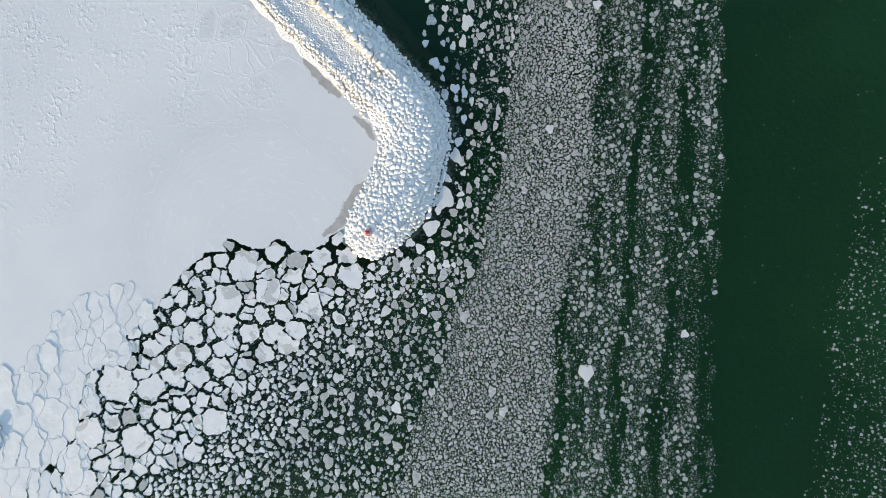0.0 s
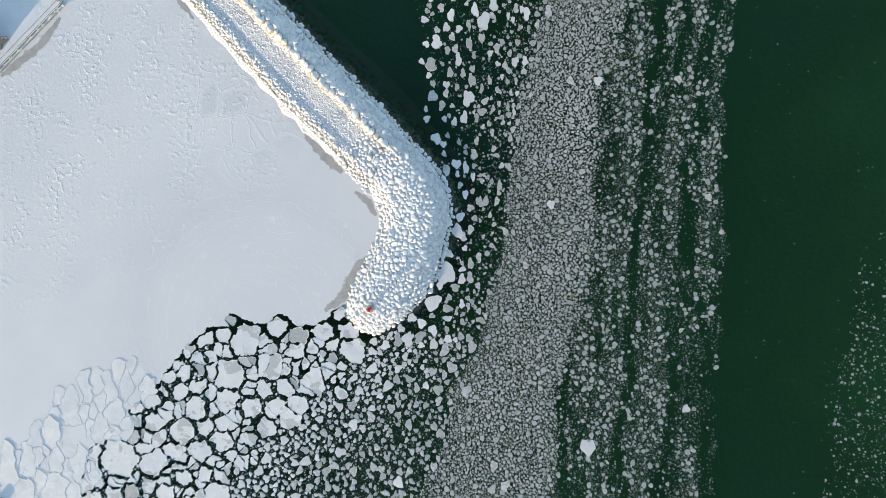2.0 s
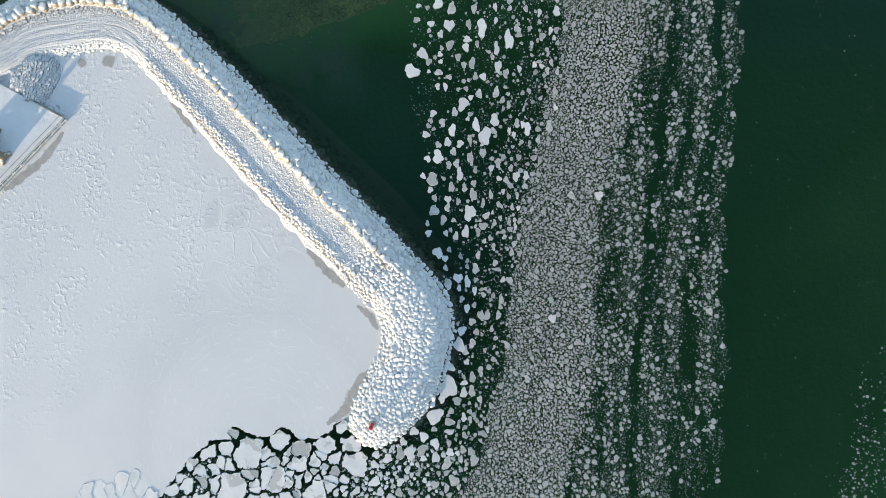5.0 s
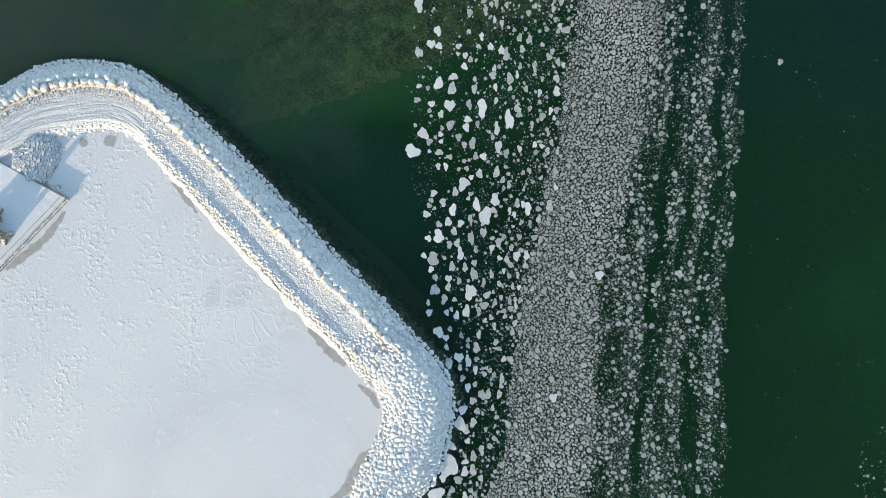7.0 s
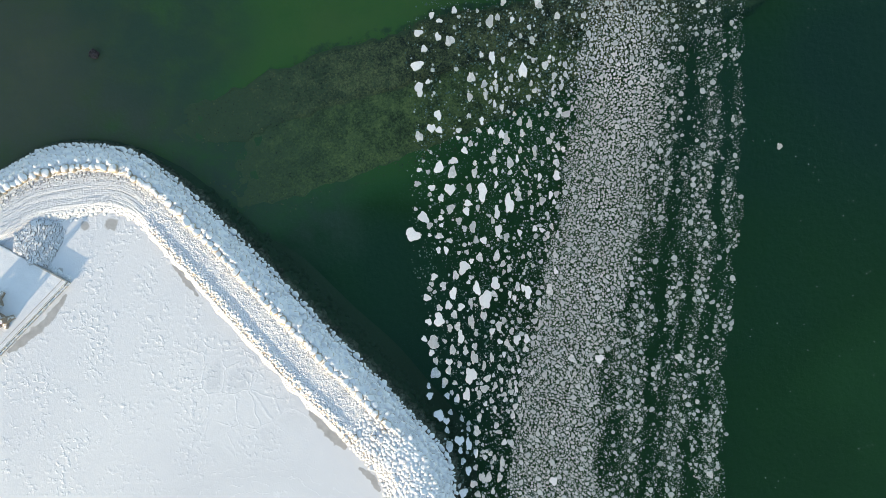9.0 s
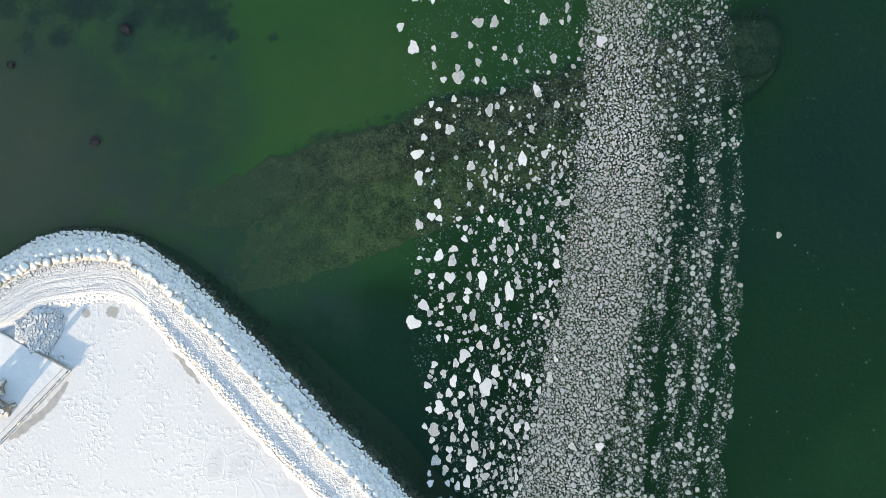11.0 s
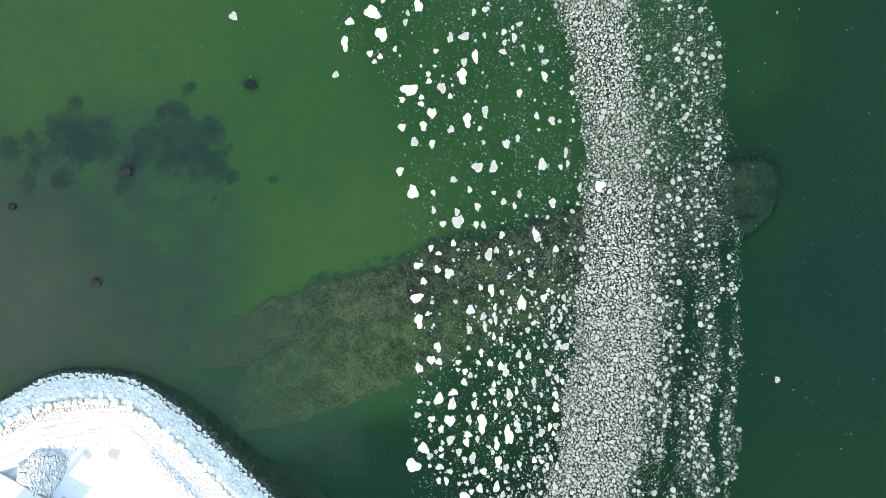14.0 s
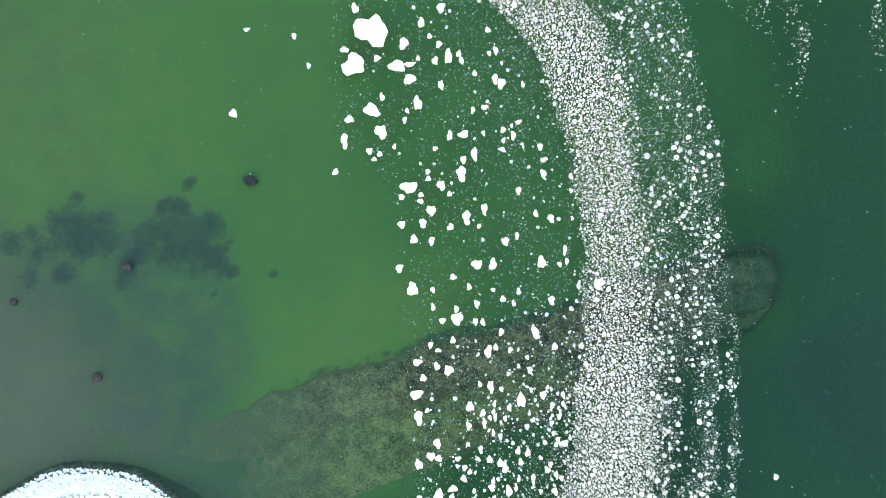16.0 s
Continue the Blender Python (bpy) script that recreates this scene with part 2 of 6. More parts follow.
def seabed_material():
    """Silt tinted darker, greener with depth for the water's absorption, and smudges of weed."""
    m = Nodes("seabed", Roughness=0.9)
    p = m.world_place()
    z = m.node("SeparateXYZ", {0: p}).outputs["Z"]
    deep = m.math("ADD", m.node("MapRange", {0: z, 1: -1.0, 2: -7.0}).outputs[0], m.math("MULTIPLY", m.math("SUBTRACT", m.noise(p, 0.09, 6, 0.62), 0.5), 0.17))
    # stands in for light lost in the water: colour dims as the bed sinks
    depth_tint = m.ramp(deep, [(0.0, (0.135, 0.115, 0.072)), (0.08, (0.078, 0.098, 0.044)), (0.19, (0.056, 0.142, 0.032)), (0.42, (0.020, 0.096, 0.024)), (0.60, (0.005, 0.054, 0.010)), (0.80, (0.004, 0.050, 0.018)), (1.0, (0.003, 0.042, 0.023))])
    cloud = m.noise(p, 0.16, 6, 0.62)
    for title, tint, most in (("sand", (0.088, 0.152, 0.038), 0.75), ("brown", (0.098, 0.092, 0.068), 0.85), ("murk", (0.042, 0.074, 0.052), 0.8)):
        amount = m.node("Attribute", attribute_name=title).outputs["Fac"]
        amount = m.math("MULTIPLY", amount, m.ramp(cloud, [(0.32, 0.15 * most), (0.60, most)]))
        depth_tint = m.mix(amount, depth_tint, tint)
    weed = m.node("Attribute", attribute_name="weed").outputs["Fac"]
    weed = m.math("ADD", weed, m.math("MULTIPLY", m.math("SUBTRACT", m.noise(p, 0.30, 8, 0.72), 0.5), 2.2))
    weed = m.ramp(weed, [(0.42, 0.0), (0.62, 0.45), (1.05, 0.80)])
    m.colour(m.mix(weed, depth_tint, (0.020, 0.038, 0.034)))
    m.normal(m.bump(m.noise(p, 0.8, 4), 0.4, 0.3))
    return m.mat


def dimmed_weed_material(name, low, mid, high, dim_from=-2.9, dim_to=-4.6, deep=(0.006, 0.046, 0.022)):
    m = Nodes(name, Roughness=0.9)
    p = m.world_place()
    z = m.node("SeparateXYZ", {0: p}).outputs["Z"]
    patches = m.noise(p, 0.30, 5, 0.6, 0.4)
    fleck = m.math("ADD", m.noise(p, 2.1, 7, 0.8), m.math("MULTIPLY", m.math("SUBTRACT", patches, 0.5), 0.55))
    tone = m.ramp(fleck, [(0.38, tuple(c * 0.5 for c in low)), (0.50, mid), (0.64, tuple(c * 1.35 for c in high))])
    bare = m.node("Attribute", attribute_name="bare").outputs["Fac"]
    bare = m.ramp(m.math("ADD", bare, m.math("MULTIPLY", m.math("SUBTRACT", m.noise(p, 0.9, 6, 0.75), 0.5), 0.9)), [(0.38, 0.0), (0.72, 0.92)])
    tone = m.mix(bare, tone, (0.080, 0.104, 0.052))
    # light lost in deep water, put into the colour: fades to dim green
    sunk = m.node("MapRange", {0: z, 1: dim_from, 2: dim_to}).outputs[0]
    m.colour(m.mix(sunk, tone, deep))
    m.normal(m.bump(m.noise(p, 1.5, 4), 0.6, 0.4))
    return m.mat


def water_material():
    m = Nodes("sea_water")
    ripple = m.bump(m.noise(m.world_place(), 1.2, 3), 0.08, 0.05)
    glassy = m.node("BsdfGlossy", {"Color": (0.9, 0.95, 1, 1), "Roughness": 0.08, "Normal": ripple})
    clear = m.node("BsdfTransparent", {"Color": (0.84, 0.96, 0.90, 1)})
    slant = m.node("LayerWeight", {"Blend": 0.5, "Normal": ripple}).outputs["Facing"]
    gloss = m.node("MapRange", {0: slant, 1: 0.5, 2: 0.85, 3: 0.007, 4: 0.95}, interpolation_type="SMOOTHSTEP").outputs[0]
    both = m.node("MixShader", {0: gloss, 1: clear.outputs[0], 2: glassy.outputs[0]})
    m.tree.links.new(both.outputs[0], m.out.inputs["Surface"])
    return m.mat


SEABED, WATER = seabed_material(), water_material()
REEF = dimmed_weed_material("weedy_reef", (0.036, 0.040, 0.028), (0.088, 0.090, 0.044), (0.170, 0.150, 0.066), -2.5, -4.2)
APRON = dimmed_weed_material("mossy_apron", (0.060, 0.082, 0.034), (0.098, 0.122, 0.044), (0.150, 0.156, 0.056), -3.0, -5.0)
SUNKEN = dimmed_weed_material("sunken_stone", (0.058, 0.056, 0.046), (0.108, 0.100, 0.080), (0.175, 0.155, 0.125), -0.2, -1.4, (0.028, 0.060, 0.034))


def wet_material():
    """Thin wet ice: grey-brown in the middle, snow creeping in from its edges."""
    m = Nodes("wet_grey_ice", Roughness=0.4)
    p = m.world_place()
    thin = m.node("Attribute", attribute_name="thin").outputs["Fac"]
    k = m.math("ADD", thin, m.math("MULTIPLY", m.math("SUBTRACT", m.noise(p, 1.6, 5, 0.65), 0.5), 0.9))
    grey = m.ramp(m.noise(p, 0.8, 4), [(0.3, (0.40, 0.385, 0.37)), (0.7, (0.52, 0.505, 0.49))])
    m.colour(m.mix(m.ramp(k, [(0.12, 0.0), (0.55, 1.0)]), (0.765, 0.772, 0.79), grey))
    m.normal(m.bump(m.noise(p, 3.0, 4), 0.2, 0.05))
    return m.mat


WET = wet_material()
SLUSH = floe_material("drowned_slush", (0.10, 0.15, 0.12), (0.25, 0.30, 0.26))
CONCRETE = snow_material("pale_concrete", (0.42, 0.40, 0.37), 2.0)
RED = Nodes("red_paint", Base_Color=(0.55, 0.02, 0.03, 1), Roughness=0.4).mat


# ---- mesh helpers ----
def mesh(name, verts, faces, mats, index=None, smooth=False):
    me = bpy.data.meshes.new(name)
    me.from_pydata([tuple(map(float, v)) for v in verts], [], faces)
    for m in mats:
        me.materials.append(m)
    if index is not None:
        me.polygons.foreach_set("material_index", np.asarray(index, dtype=np.int32))
    if smooth:
        me.polygons.foreach_set("use_smooth", np.ones(len(faces), dtype=bool))
    me.update()
    return me


def part(name, me, parent=None, label="", kind=""):
    ob = new(name, me)
    ob.parent = parent
    return tagged(ob, label=label, kind=kind)


def from_bm(name, bm, mats, smooth=False):
    me = bpy.data.meshes.new(name)
    bm.normal_update()
    bm.to_mesh(me)
    bm.free()
    for m in mats:
        me.materials.append(m)
    if smooth:
        me.polygons.foreach_set("use_smooth", np.ones(len(me.polygons), dtype=bool))
    return me


def joined(shapes, places):
    """One vertex and face list of many shapes; places: shape number, 3 x 3 matrix, shift."""
    verts, faces, index, base = [], [], [], 0
    for k, m, shift in places:
        v, f, i = shapes[k]
        verts.append(v @ m.T + shift)
        faces += [tuple(base + j for j in face) for face in f]
        index += i
        base += len(v)
    return np.concatenate(verts), faces, index


def turn(angle, sx=1.0, sy=1.0, sz=1.0):
    c, s = math.cos(angle), math.sin(angle)
    return np.array([[c * sx, -s * sy, 0], [s * sx, c * sy, 0], [0, 0, sz]])


def curve_points(points, per=8):
    """A smooth line through the points (Catmull-Rom)."""
    p = np.array(points, float)
    q = np.vstack([2 * p[0] - p[1], p, 2 * p[-1] - p[-2]])
    t = np.linspace(0, 1, per, endpoint=False)[:, None]
    out = []
    for a, b, c, d in zip(q, q[1:], q[2:], q[3:]):
        out.append(0.5 * (2 * b + (c - a) * t + (2 * a - 5 * b + 4 * c - d) * t**2 + (3 * b - a - 3 * c + d) * t**3))
    return np.vstack([*out, p[-1:]])


class Spread:
    """Keeps pieces from overlapping: a coarse table of what lies where."""

    def __init__(self, cell):
        self.cell, self.table = cell, {}

    def free(self, x, y, r, slack=1.0):
        n = int((r + self.most) / self.cell) + 1 if hasattr(self, "most") else 1
        i, j = int(x // self.cell), int(y // self.cell)
        for a in range(i - n, i + n + 1):
            for b in range(j - n, j + n + 1):
                for u, v, s in self.table.get((a, b), ()):
                    if (u - x) ** 2 + (v - y) ** 2 < ((r + s) * slack) ** 2:
                        return False
        return True

    def add(self, x, y, r):
        self.table.setdefault((int(x // self.cell), int(y // self.cell)), []).append((x, y, r))


def floe_outline(gen, n, rough, square=0.0):
    """An irregular rounded outline of about unit radius."""
    a = np.sort((np.arange(n) + gen.uniform(-0.3, 0.3, n)) * 2 * math.pi / n)
    phase = gen.uniform(0, 6.28, 4)
    r = 1 + rough * (np.sin(2 * a + phase[0]) * 0.5 + np.sin(3 * a + phase[1]) * 0.6 + np.sin(5 * a + phase[2]) * 0.35) + gen.uniform(-0.5, 0.5, n) * rough * 0.5
    p = np.stack([r * np.cos(a), r * np.sin(a)], 1)
    return p / np.abs(p).max(0)


def floe_shape(outline, rim, top, edge, bottom=-0.30, swell=0.03):
    """Floe with a sloping side, a raised rim and a slightly sunken top. Material 0: top, 1: rim and sides."""
    n = len(outline)
    size = np.abs(outline).max()
    k_out, k_in = 1.0, max(0.3, 1 - rim / size)
    rings = [(k_out * 1.0, bottom), (k_out, edge * 0.4), (1 - (1 - k_in) * 0.45, edge), (k_in, top)]
    v = [np.column_stack([outline * k, np.full(n, z)]) for k, z in rings]
    v.append(np.array([[*outline.mean(0), top + swell]]))
    faces, index = [], []
    for a in range(3):
        for i in range(n):
            j = (i + 1) % n
            faces.append((a * n + i, a * n + j, (a + 1) * n + j, (a + 1) * n + i))
            index.append(1)
    for i in range(n):
        faces.append((3 * n + i, 3 * n + (i + 1) % n, 4 * n))
        index.append(0)
    return np.vstack(v), faces, index


def chip_shape(gen, n=7, rough=0.16):
    """A small pancake: bevelled disc of irregular outline."""
    o = floe_outline(gen, n, rough)
    v = np.vstack([np.column_stack([o, np.full(n, -0.15)]), np.column_stack([o, np.full(n, 0.015)]), np.column_stack([o * 0.8, np.full(n, 0.04)])])
    faces = [(a * n + i, a * n + (i + 1) % n, (a + 1) * n + (i + 1) % n, (a + 1) * n + i) for a in (0, 1) for i in range(n)]
    faces.append(tuple(2 * n + i for i in range(n)))
    return v, faces, [0] * len(faces)


def bit_shape(gen):
    """A crumb of ice: five-sided, with a bevel."""
    o = floe_outline(gen, 5, 0.15)
    v = np.vstack([np.column_stack([o, np.full(5, -0.12)]), np.column_stack([o * 0.85, np.full(5, 0.03)])])
    faces = [(i, (i + 1) % 5, 5 + (i + 1) % 5, 5 + i) for i in range(5)] + [tuple(5 + i for i in range(5))]
    return v, faces, [0] * 6


# ---- sea, seabed ----
WATER_Z = 0.0


def axis(low, high, step, far):
    """Even steps across the place, then ever wider ones to the horizon."""
    inner = np.arange(low, high + step, step)
    reach = np.array([8, 25, 60, 140, 320, 700, far])
    return np.concatenate([(low - reach)[::-1], inner, high + reach])


def sheet(name, xs, ys, height, mat, label, kind="structure"):
    gx, gy = np.meshgrid(xs, ys)
    v = np.column_stack([gx.ravel(), gy.ravel(), height(gx, gy).ravel()])
    w = len(xs)
    f = [(j * w + i, j * w + i + 1, (j + 1) * w + i + 1, (j + 1) * w + i) for j in range(len(ys) - 1) for i in range(w - 1)]
    return tagged(new(name, mesh(name, v, f, [mat], smooth=True)), label=label, kind=kind)


def hum(x, y, scale, seed=0.0):
    """Smooth noise from a few crossed waves, about -1 to 1."""
    x, y = x / scale + seed, y / scale - seed * 1.7
    return (np.sin(x + 1.3 * np.sin(0.7 * y)) + np.sin(0.83 * y + 1.1 * np.sin(0.9 * x + 2)) + 0.6 * np.sin(1.9 * x - 1.3 * y + 1) + 0.4 * np.sin(3.1 * y + 2.3 * x)) / 3.0


# soundings: x, y, depth; estimated, they also steer the bed's depth tint
SOUNDINGS = np.array([
    (-88, 104, 1.1), (-70, 100, 1.4), (-85, 165, 1.8), (-50, 162, 2.2), (-30, 150, 2.3), (-35, 125, 2.4), (-22, 112, 2.1), (0, 150, 2.7), (30, 150, 2.9), (28, 132, 2.8), (60, 150, 4.0),
    (82, 150, 5.8), (72, 128, 6.2), (60, 125, 4.4), (80, 105, 7.4), (62, 92, 6.2), (65, 60, 5.0), (62, 20, 4.7), (78, 0, 4.6), (62, -30, 4.7), (-15, 66, 6.4), (-30, 64, 6.0), (-6, 46, 6.5), (-48, 82, 3.0),
    (0, 80, 3.8), (-10, 90, 2.9), (20, 60, 4.4), (25, 0, 4.2), (0, -20, 3.6), (-30, -25, 3.4), (-35, 80, 2.5), (-25, 85, 2.5), (-42, 76, 3.0), (-58, 96, 1.75), (-60, 105, 1.75), (-52, 112, 1.95), (-12, -46, 2.2), (84, -10, 3.9), (84, 40, 4.2)])
WEED_BEDS = np.array([
    (-75.8, 142.4, 1.3), (-78.2, 136.7, 3.8), (-71.0, 134.9, 3.8), (-74.7, 134.0, 4.4), (-85.2, 135.1, 1.6), (-89.8, 133.4, 2.7), (-84.1, 131.1, 2.2), (-58.5, 140.4, 1.5), (-56.2, 139.8, 2.4), (-53.2, 144.5, 1.4), (-48.7, 136.8, 2.0), (-57.4, 133.6, 4.9),
    (-51.7, 131.2, 5.4), (-63.2, 132.5, 2.7), (-66.1, 128.5, 2.4), (-47.2, 128.3, 2.4), (-44.7, 126.6, 1.3), (-36.5, 126.5, 1.0), (-48.4, 122.1, 0.8), (-85.9, 125.9, 2.4), (-79.5, 126.4, 2.2), (-67.3, 125.1, 2.0), (-71.4, 137.5, 1.3)])
# wide smudges of silt and thin weed round the beds, bare yellow sand, brown silt off the bend: easting, northing, radius
MURK = [(-55, 104, 9), (-65, 108, 9), (-48, 112, 7), (-40, 78, 10), (-48, 84, 10), (-32, 82, 9), (-27, 73, 7), (-38, 70, 7), (-65.5, 130.2, 8), (-56.4, 126.7, 9), (-53.0, 119.9, 8.5), (-81.8, 128.2, 7), (-70.9, 116.6, 5), (-69.1, 122.3, 7), (-58.9, 113.1, 7), (-72, 134, 8), (-55, 133, 9)]
SAND = [(-28, 113, 12), (-16, 116, 10), (-85, 150, 18), (-70, 158, 18), (-78, 168, 20), (-5, 120, 7), (-60, 147, 9)]
SILT = [(-40, -22, 20), (-58, -36, 20), (-25, -38, 16), (-88, 100, 17), (-76, 96, 13), (-92, 116, 12), (-64, 92, 9), (-56, 84, 8), (-47, 79, 7)]

REEF_TOP = [(-64.0, 92.5), (-46, 98.4), (-28, 106.0), (-12, 109.8), (-4, 113.2), (10, 115.4), (21, 118.6), (32, 123.6), (48.7, 127.5), (56.8, 130.2), (62.5, 130.4), (65.2, 126.0)]
REEF_LINE = [(-63.0, 90.0), (-45.0, 88.0), (-30.0, 93.5), (-8.0, 99.0), (0.0, 101.8), (11, 105), (22, 108.5), (33, 111.5), (47, 114), (54, 115.8), (60.5, 117.5), (64.8, 121.5)]
REEF_FOOT = [(-57.0, 82.5), (-46.0, 73.5), (-32.0, 74.5), (-12.0, 82.3), (-2.0, 85.6), (10, 91), (22, 96), (33, 101), (47, 106), (54, 110.5), (60.0, 114.0), (64.5, 119.5)]


def bed_height(x, y):
    weight, total = np.zeros_like(x), np.zeros_like(x)
    for sx, sy, d in SOUNDINGS:
        k = 1.0 / (((x - sx) ** 2 + (y - sy) ** 2) / 100 + 0.6) ** 2
        weight, total = weight + k, total + k * d
    return -total / weight + 0.15 * hum(x, y, 11) + 0.05 * hum(x, y, 3.5, 4)


def spots(x, y, places, soft):
    """How far a spot lies within soft round patches, 0 to 1."""
    amount = np.zeros_like(x)
    for px, py, r in places:
        d = np.hypot(x - px, y - py) + 0.10 * r * hum(x, y, r * 0.3, 3)
        amount = 1 - (1 - amount) * (1 - np.clip((r * (1 + soft / 2) - d) / (r * soft), 0, 1))
    return amount


def weediness(x, y):
    amount = spots(x, y, WEED_BEDS, 1.5)
    line = curve_points(REEF_TOP, 8)
    line = line[line[:, 0] > -50]
    d = np.min(np.hypot(x[..., None] - line[:, 0], y[..., None] - 0.4 - line[:, 1]), axis=-1) + 0.7 * hum(x, y, 1.1, 8)
    return np.maximum(amount, 0.8 * np.clip((2.0 - d) / 1.6, 0, 1) * np.clip((x + 50) / 22, 0, 1))


bed = sheet("seabed", axis(-130, 130, 1.25, 1500), axis(-90, 230, 1.25, 1500), bed_height, SEABED, "silty seabed under clear water, tinted darker and greener with depth for the water's absorption")
at = np.empty(len(bed.data.vertices) * 3, dtype=np.float32)
bed.data.vertices.foreach_get("co", at)
at = at.reshape(-1, 3).astype(float)
for title, amount in (("weed", weediness(at[:, 0], at[:, 1])), ("murk", spots(at[:, 0], at[:, 1], MURK, 1.4)), ("sand", spots(at[:, 0], at[:, 1], SAND, 1.6)), ("brown", spots(at[:, 0], at[:, 1], SILT, 1.6))):
    bed.data.attributes.new(title, "FLOAT", "POINT").data.foreach_set("value", amount.astype(np.float32))
sheet("water", axis(-130, 130, 20, 1500), axis(-90, 230, 20, 1500), lambda x, y: np.full_like(x, WATER_Z), WATER, "calm clear dark green sea water")


def strip(name, upper, lower, rise, fade, mat, label, rows=34, per=30):
    """Sunken bank between two lines: rises quickly from the bed, uneven on top."""
    a, b = curve_points(upper, per), curve_points(lower, per)
    v, bare = [], []
    for k in range(len(a)):
        for j in range(rows + 1):
            t = j / rows
            x, y = a[k] + (b[k] - a[k]) * t
            x += 0.7 * hum(x, y, 1.6, 3) + 0.35 * hum(x, y, 0.7, 1)
            y += 0.7 * hum(x, y, 1.5, 7) + 0.35 * hum(x, y, 0.65, 2)
            across = min(1, t / 0.14, (1 - t) / fade)
            along = min(1, max(0, k / (len(a) * 0.24) + 0.08 * hum(x, y, 0.45, 6) * (k < len(a) * 0.28)), (len(a) - 1 - k) / (len(a) * 0.03))
            bare.append(1 - min(1.0, t / 0.20, (1 - t) / max(fade, 0.12), k / (len(a) * 0.42)))
            z = float(bed_height(np.array([x]), np.array([y]))[0])
            v.append((x, y, z - 0.22 + rise * min(across, along) + 0.06 * hum(x, y, 0.9, 5) * across))
    w = rows + 1
    f = [(i * w + j, i * w + j + 1, (i + 1) * w + j + 1, (i + 1) * w + j) for i in range(len(a) - 1) for j in range(rows)]
    me = mesh(name, v, f, [mat], smooth=True)
    me.attributes.new("bare", "FLOAT", "POINT").data.foreach_set("value", bare)
    return tagged(new(name, me), label, "reef", kind="structure")


strip("sunken_reef", REEF_TOP, REEF_LINE, 1.1, 0.10, REEF, "sunken rubble mole overgrown with dark weed, dimmed in colour where the water is deep")
reef_stones = []
a, b, c = curve_points(REEF_TOP, 10), curve_points(REEF_LINE, 10), curve_points(REEF_FOOT, 10)
for _ in range(15000):
    k, t = rng.uniform(0, len(a) - 1.01), rng.random()
    if rng.random() > min(1.0, k / 70):
        continue
    low, high = (a, b) if rng.random() < 0.72 else (b, c)
    i = int(k)
    x, y = low[i] * (1 - t) + high[i] * t + (low[i + 1] - low[i]) * (k - i) * (1 - t) + (high[i + 1] - high[i]) * (k - i) * t
    z = float(bed_height(np.array([x]), np.array([y]))[0])
    reef_stones.append((x, y, z + (0.85 if low is a else 0.2) * min(1, k / 26), rng.uniform(0.05, 0.16)))
strip("reef_apron", [(x, y + 2.6) for x, y in REEF_LINE], REEF_FOOT, 0.5, 0.32, APRON, "green mossy slope of stones beside the sunken mole, dimmed in colour with depth")

# ---- harbour ice ----
ICE_EDGE = [(-120, -80), (-97, -62), (-88, -53), (-82, -46), (-76.5, -38.5), (-73.5, -31), (-70.5, -24), (-66, -20), (-62.5, -16.5), (-58.5, -13.1), (-53.1, -5.9),
            (-44.8, -0.4), (-41.5, -0.4), (-38.7, -2.0), (-34.8, 0.7), (-31.5, -1.5), (-27.1, -1.5), (-22.7, 1.8), (-20.0, 4.0)]


def ragged(points, step, amount, seed):
    """The line cut into short steps and roughened sideways."""
    gen = np.random.default_rng(seed)
    p = curve_points(points, 6)
    d = np.concatenate([[0], np.cumsum(np.linalg.norm(np.diff(p, axis=0), axis=1))])
    s = np.arange(0, d[-1], step)
    q = np.column_stack([np.interp(s, d, p[:, 0]), np.interp(s, d, p[:, 1])])
    n = np.gradient(q, axis=0)
    n = np.column_stack([-n[:, 1], n[:, 0]]) / np.linalg.norm(n, axis=1)[:, None]
    wave = np.convolve(gen.normal(0, 1, len(s) + 4), np.ones(5) / 5, "valid")
    return q + n * (wave * amount * 2 + gen.normal(0, amount * 0.35, len(s)))[:, None]


edge = ragged(ICE_EDGE, 0.35, 0.28, 5)
sheet_line = [*map(tuple, edge), (-12, 14), (-11, 20), (-20, 31), (-50, 64), (-62, 78), (-95, 78), (-125, 60)]
bm = bmesh.new()
top = bm.faces.new([bm.verts.new((x, y, 0.06)) for x, y in sheet_line])
low_ring = [bm.verts.new((x * 1.0, y, -0.3)) for x, y in sheet_line]
ring = list(top.verts)
for i in range(len(ring)):
    j = (i + 1) % len(ring)
    bm.faces.new((ring[i], low_ring[i], low_ring[j], ring[j]))
bmesh.ops.recalc_face_normals(bm, faces=bm.faces)
tagged(new("harbour_ice", from_bm("harbour_ice", bm, [SHEET])), label="snow-dusted white sheet of harbour ice with fine cracks", category="ice sheet", kind="structure")

# ---- breakwater ----
OUTER = [(-112, 72), (-97.0, 79.0), (-90.2, 82.8), (-83.4, 86.4), (-77.7, 87.9), (-69.9, 87.7), (-63.2, 86.1), (-56.5, 81.8), (-51.5, 77.6), (-43.8, 70.4), (-35.5, 62.0),
         (-26.2, 52.3), (-16.8, 42.9), (-10.1, 35.7), (-3.2, 28.0), (-0.8, 20.3), (-1.9, 14.3), (-2.9, 10.3), (-4.9, 5.4), (-8.4, 1.4), (-12.0, -1.8), (-16.0, -3.9)]
